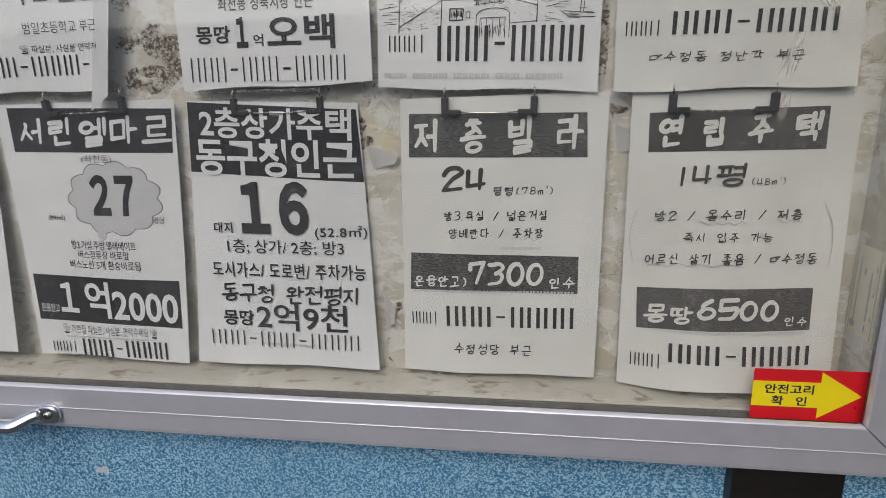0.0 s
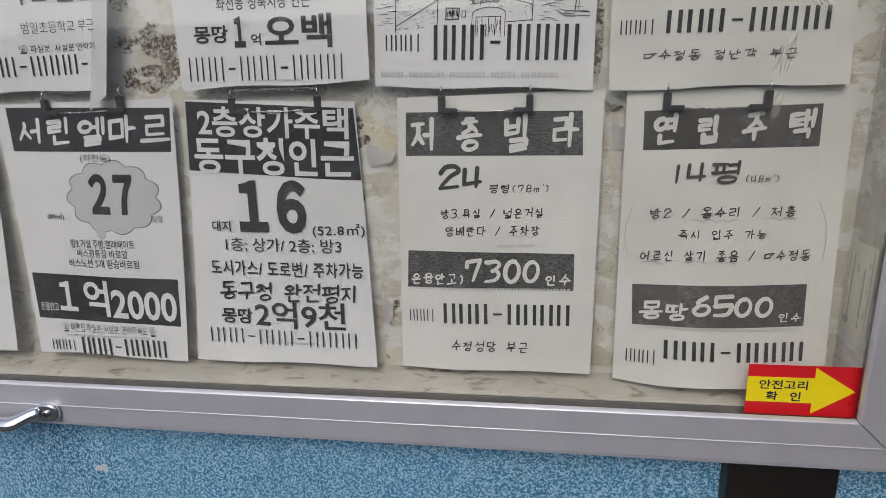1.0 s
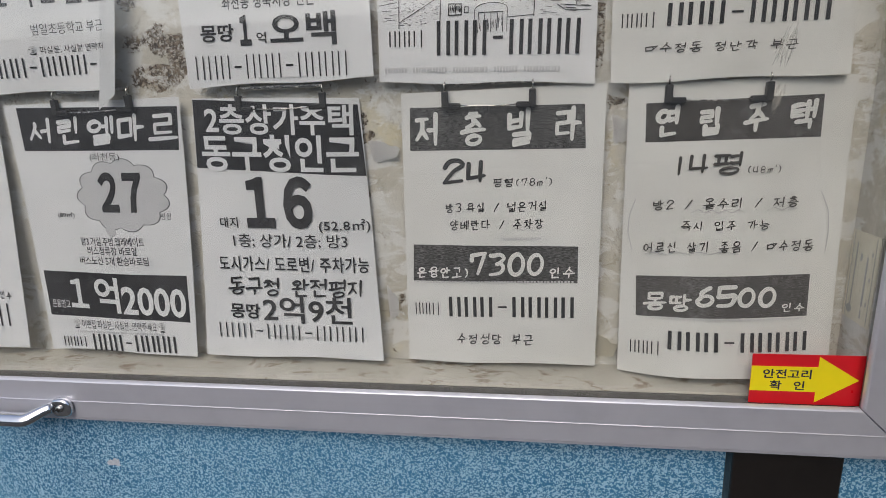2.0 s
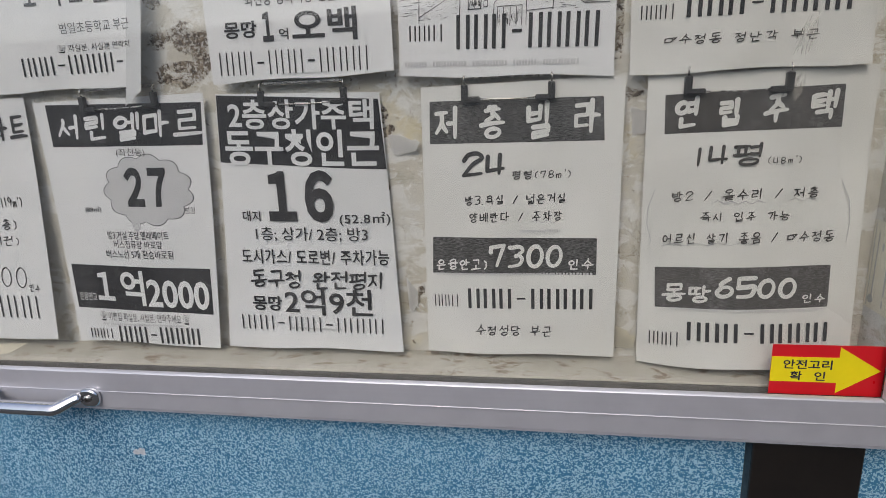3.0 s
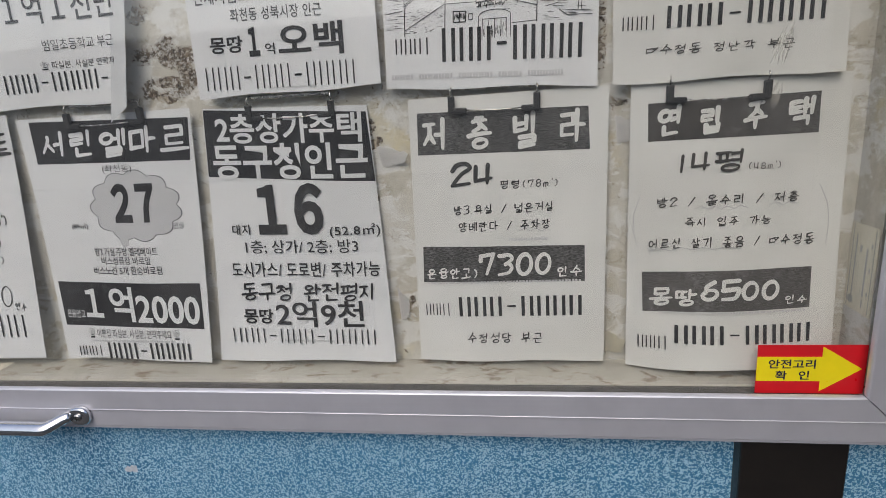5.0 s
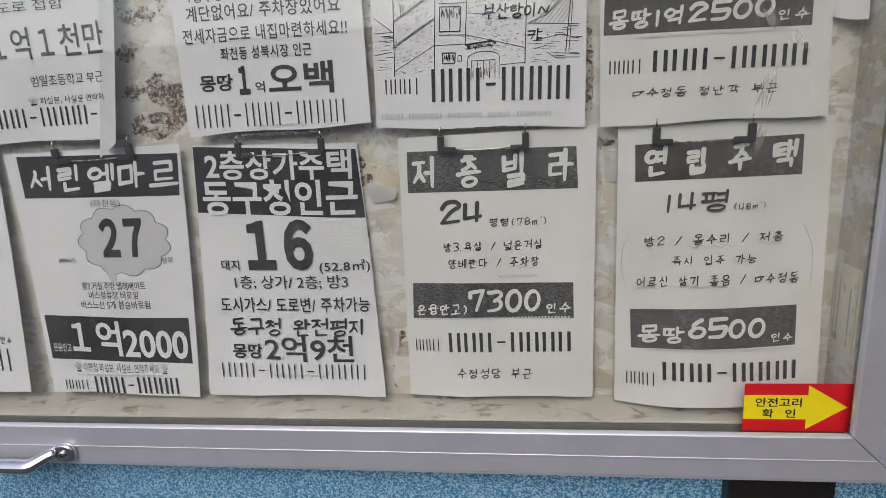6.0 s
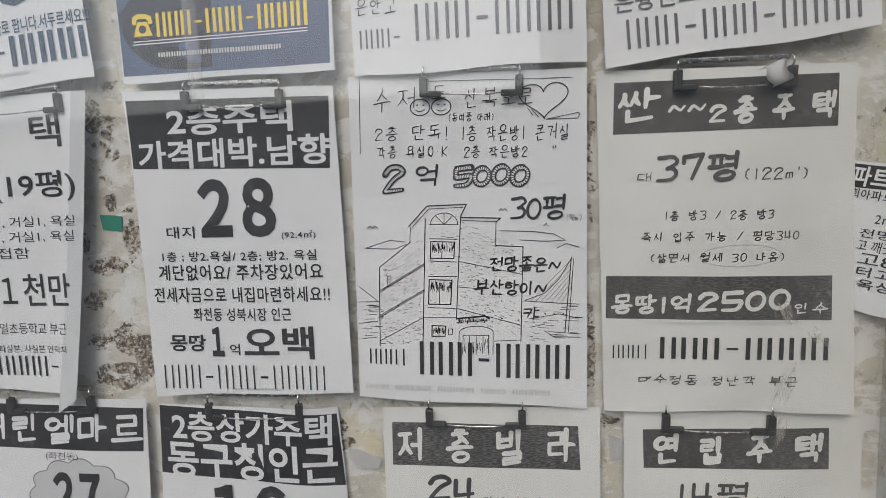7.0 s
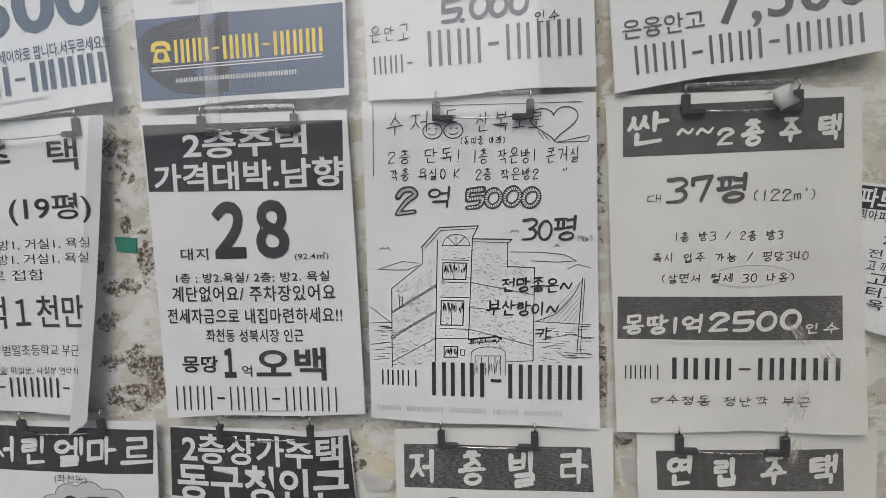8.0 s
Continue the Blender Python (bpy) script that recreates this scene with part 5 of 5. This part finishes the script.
put = notice('white hand-lettered A4 notice in grey marker', (0.0416, 2.0479), [(-0.0997, 0.0006), (0.0997, -0.0006), (0.0980, -0.2976), (-0.1015, -0.2964)], foot=0.005)
put('text', '5.000', 0.0061, -0.2244, 0.0769, 0.0231, -0.3, 'marker')
put('text', '인수', 0.0590, -0.2373, 0.0213, 0.0103, -0.3, 'pen')
put('text', '은안고', -0.0787, -0.2386, 0.0362, 0.0146, -0.3, 'pen')
put('bars', '###-', -0.0762, -0.2658, 0.0393, 0.0157, -0.3, 'greybar')
put('bars', '###-####', 0.0211, -0.2559, 0.1367, 0.0304, -0.3, 'greybar')
put('done')
put = notice('white printed A4 notice with large grey numerals', (0.2495, 2.0426), [(-0.1030, -0.0027), (0.1030, 0.0027), (0.1107, -0.2850), (-0.0953, -0.2996)], foot=0.005, right=0.004)
put('text', '은융안고', -0.0550, -0.2478, 0.0658, 0.0165, 3.4, 'grey')
put('text', '7,300', 0.0441, -0.2345, 0.1134, 0.0406, 3.4, 'grey')
put('bars', '###-###-####', 0.0091, -0.2700, 0.1791, 0.0235, 3.4, 'greybar')
put('done')

CLIPS = [(-0.453, 1.4479, -0.3611, 1.4487),
         (-0.2322, 1.4424, -0.139, 1.4417),
         (-0.0112, 1.4367, 0.0752, 1.4351),
         (0.2022, 1.4326, 0.2901, 1.4309),
         (-0.4512, 1.7488, -0.3497, 1.7499),
         (-0.2213, 1.7424, -0.1305, 1.7379),
         (0.0009, 1.7384, 0.0831, 1.7342),
         (0.2114, 1.7283, 0.2988, 1.7253)]


# ---- clips that hold the notices ----
def clip(x, z, width, turn):
    """Spring clip: a bar above, two wire eyes, two black corner jaws and a wire between them."""
    ob = new("spring_clip")
    ob.location = (x, SHEET - 0.004, z)
    ob.rotation_euler = (0, -turn, 0)
    tagged(ob, "steel spring clip with black plastic corner jaws", "clip", "clips on the notices")
    h = width / 2
    part("spring_bar", box(-h + 0.001, h - 0.001, 0.002, 0.0065, 0.0138, 0.0182, 0.0012), "steel", ob, "dull steel bar")
    for s in (-1, 1):
        bm = box(-0.0034, 0.0034, -0.004, 0.002, -0.0085, 0.0085, 0.0012)
        foot_x = sorted((0.0034 * -s * 0.6, -s * 0.0155))
        box(foot_x[0], foot_x[1], -0.0036, 0.0016, -0.0088, -0.0035, 0.001, bm)
        for v in bm.verts:
            v.co.x += s * h
        part("jaw", bm, "plastic", ob, "black plastic jaw")
        part("wire_eye", tube([(s * h, -0.001, 0.0085), (s * h + s * 0.0006, -0.0026, 0.0125), (s * h, -0.001, 0.0165), (s * (h - 0.001), 0.0035, 0.0178)], 0.0009), "steel", ob, smooth=True)
    part("wire", tube([(-h + 0.015, -0.0025, -0.0060), (-h * 0.4, -0.0028, -0.0066), (0, -0.0028, -0.0070), (h * 0.4, -0.0028, -0.0066), (h - 0.015, -0.0025, -0.0060)], 0.0007), "steel", ob, smooth=True)
    return ob


for x0, z0, x1, z1 in CLIPS:
    clip((x0 + x1) / 2, (z0 + z1) / 2, math.hypot(x1 - x0, z1 - z0), math.atan2(z1 - z0, x1 - x0))


# ---- stickers and scraps ----
def flat(points, y, thick):
    bm = bmesh.new()
    f = [bm.verts.new((x, y - thick, z)) for x, z in points]
    g = [bm.verts.new((x, y, z)) for x, z in points]
    bm.faces.new(f)
    bm.faces.new(g[::-1])
    n = len(points)
    for i in range(n):
        bm.faces.new((f[i], g[i], g[(i + 1) % n], f[(i + 1) % n]))
    bmesh.ops.recalc_face_normals(bm, faces=bm.faces)
    return bm


def words(text, x, z, w, h, y, material, parent, weight=0.01):
    pts, faces, _ = lettering(text, weight)
    bm = bmesh.new()
    vs = [bm.verts.new((x + px * w, y, z + pz * h)) for px, pz in pts]
    for f in faces:
        bm.faces.new([vs[i] for i in f])
    return tagged(part("small_lettering", bm, material, parent), kind="stuff")


sticker = new("arrow_sticker")
sticker.location = (0.335, GLASS, 1.161)
tagged(sticker, "red sticker with yellow arrow on the glass", "sticker")
part("backing", flat([(-0.051, 0.026), (-0.051, -0.026), (0.0480, -0.026), (0.0480, 0.026)], -0.0002, 0.0005), "red", sticker)
part("arrow", flat([(-0.051, 0.0135), (-0.051, -0.0125), (0.008, -0.0125), (0.008, -0.0235), (0.0445, 0.0008), (0.008, 0.0245), (0.008, 0.0135)], -0.0007, 0.0004), "vinyl_yellow", sticker)
words("안전고리", -0.019, 0.0060, 0.043, 0.0098, -0.0014, "navy_letter", sticker, 0.02)
words("확   인", -0.018, -0.0060, 0.031, 0.0098, -0.0014, "navy_letter", sticker, 0.02)

side_card = new("business_card")
side_card.location = (RIGHT - 0.0008, 0.486, 1.254)
tagged(side_card, "aged cream card stuck on the cabinet's side", "card")
part("card_face", box(-0.0004, 0.0004, -0.022, 0.022, -0.044, 0.044), "card", side_card)
for y, z, length, wide in ((0.011, 0.0, 0.066, 0.0010), (0.003, 0.020, 0.007, 0.0026), (-0.007, -0.002, 0.048, 0.0020), (-0.007, -0.034, 0.008, 0.0014), (-0.0135, 0.026, 0.004, 0.0018), (-0.0135, 0.002, 0.004, 0.0018), (-0.0135, -0.022, 0.004, 0.0018), (-0.0175, 0.0, 0.084, 0.0004), (0.0175, 0.0, 0.084, 0.0004)):
    part("bars", box(-0.0009, -0.0005, y - wide / 2, y + wide / 2, z - length / 2, z + length / 2), "card_grey", side_card)
disc = bmesh.new()
bmesh.ops.create_cone(disc, cap_ends=True, segments=20, radius1=0.0042, radius2=0.0042, depth=0.0004)
for v in disc.verts:
    v.co = Vector((-0.0007 + v.co.z, 0.012 + v.co.x, -0.034 + v.co.y))
part("emblem", disc, "card_grey", side_card)

green = tagged(part("green_tape", flat([(-0.012, 0.0085), (-0.0105, -0.0065), (0.010, -0.0095), (0.0125, 0.0055), (0.004, 0.007)], 0, 0.0006), "green"), "scrap of green tape on the wall", "tape")
green.location = (-0.322, WALL - 0.0006, 1.633)


def scrap(name, x, z, w, h, lift, material, label, seed):
    """A torn scrap, stuck at one side and standing off at the other."""
    rng = random.Random(seed)
    bm = bmesh.new()
    n = 9
    rows = []
    for j in range(5):
        row = []
        for i in range(n):
            u, v = i / (n - 1), j / 4
            px = (u - 0.5) * w * (1 - 0.25 * v)
            pz = (0.5 - v) * h * (1.0 - 0.6 * u * u) + (rng.random() - 0.5) * h * 0.16 * (j in (0, 4)) - 0.12 * h * u
            row.append(bm.verts.new((px, -lift * u ** 1.6, pz)))
        rows.append(row)
    for r0, r1 in zip(rows, rows[1:]):
        for i in range(n - 1):
            bm.faces.new((r0[i], r1[i], r1[i + 1], r0[i + 1]))
    bmesh.ops.solidify(bm, geom=bm.faces[:], thickness=0.0004)
    ob = part(name, bm, material)
    ob.location = (x, WALL - 0.001, z)
    return tagged(ob, label, "scrap")


scrap("paper_flap", -0.080, 1.388, 0.036, 0.022, 0.006, "tape", "torn white paper flap standing off the wall", 3)
scrap("torn_tape", 0.163, 1.402, 0.020, 0.030, 0.003, "tape", "torn strip of white tape on the wall", 4)
scrap("torn_tape", 0.152, 1.168, 0.028, 0.026, 0.005, "card", "yellowed torn tape near the ledge", 5)
scrap("torn_tape", -0.082, 1.215, 0.014, 0.040, 0.003, "tape", "torn strip of white tape between notices", 6)
scrap("torn_tape", 0.385, 1.735, 0.022, 0.014, 0.010, "tape", "torn white tape beside the upper notice", 7)
roll = bmesh.new()
rows = []
for i in range(15):
    a = radians(-30 + 215 * i / 14)
    rows.append([roll.verts.new((x + 0.002 * math.sin(3 * a), -0.0060 * math.sin(a) - 0.002, 0.0088 * math.cos(a))) for x in (-0.008, -0.003, 0.003, 0.008)])
for r0, r1 in zip(rows, rows[1:]):
    for i in range(3):
        roll.faces.new((r0[i], r1[i], r1[i + 1], r0[i + 1]))
bmesh.ops.solidify(roll, geom=roll.faces[:], thickness=0.0004)
tab = tagged(part("tape_tab", roll, "tape", smooth=True), "curled white tape tab over a clip", "tape")
tab.location = (0.284, SHEET - 0.009, 1.727)
tab.rotation_euler = (0, radians(-22), 0)
scrap_low = tagged(part("paper_scrap", box(-0.030, 0.045, -0.012, 0.010, 0.0, 0.0006), "card"), "flat yellowed paper scrap lying on the ledge", "scrap")
scrap_low.location = (-0.640, 0.490, 1.1411)
scrap_low.rotation_euler = (radians(13.5), 0, radians(9))
mark = tagged(part("paint_chip", flat([(-0.009, -0.001), (-0.008, -0.005), (-0.003, -0.0055), (0.002, -0.0045), (0.006, -0.006), (0.009, -0.0055), (0.0085, 0.004), (0.0065, 0.0045), (0.006, 0.0015), (0.0035, 0.005), (0.001, 0.0045), (-0.001, 0.001), (-0.004, 0.003)], 0, 0.0005), "chip"), "pale chipped scratch on the blue panel", "scratch")
mark.location = (-0.452, 0.4678, 1.012)


# pale strip added at an edge in the glass, glue on the sheets
def smear(name, material, points, label, category):
    ob = part(name, flat(points, 0, 0.0003), material)
    ob.location = (0, GLASS - 0.0003, 0)
    ob.visible_shadow = False
    return tagged(ob, label, category)


smear("pale_edge_strip", "pale_edge_strip", [(-0.190, 1.90), (-0.192, 1.735), (-0.180, 1.735), (-0.178, 1.90)], "pale see-through strip at an edge in the glass", "tape")


def streaks(x0, z0, x1, z1, spread, count, seed, y, label):
    """Dried glue dragged over a sheet: thin broken strips side by side."""
    rng = random.Random(seed)
    bm = bmesh.new()
    way = Vector((x1 - x0, 0, z1 - z0))
    side = Vector((-way.z, 0, way.x)).normalized()
    for k in range(count):
        a, b = rng.uniform(0.0, 0.35), rng.uniform(0.55, 1.0)
        off = side * rng.uniform(-spread, spread)
        wide = rng.uniform(0.0004, 0.0013)
        rows = []
        for i in range(9):
            q = a + (b - a) * i / 8
            p = Vector((x0, -0.00002 * k, z0)) + way * q + off * (0.6 + 0.5 * q) + side * 0.0008 * math.sin(7 * q + k)
            w = wide * (0.25 + math.sin(math.pi * i / 8))
            rows.append((bm.verts.new(p + side * w), bm.verts.new(p - side * w)))
        for r0, r1 in zip(rows, rows[1:]):
            bm.faces.new((r0[0], r0[1], r1[1], r1[0]))
    ob = part("glue_smear", bm, "smear")
    ob.location = (0, y, 0)
    ob.visible_shadow = False
    return tagged(ob, label, "smear", kind="stuff")


streaks(0.304, 1.491, 0.294, 1.449, 0.0070, 14, 1, SHEET - 0.0085, "long pale glue streaks dragged over a notice")
streaks(0.298, 1.440, 0.292, 1.408, 0.0085, 12, 5, SHEET - 0.0030, "pale glue streaks over a black heading")
streaks(0.290, 1.545, 0.304, 1.520, 0.0085, 12, 3, SHEET - 0.0085, "brownish glue smear over a notice's band")
streaks(0.316, 1.519, 0.334, 1.498, 0.0060, 9, 4, SHEET - 0.0080, "small brownish glue smear on a notice")
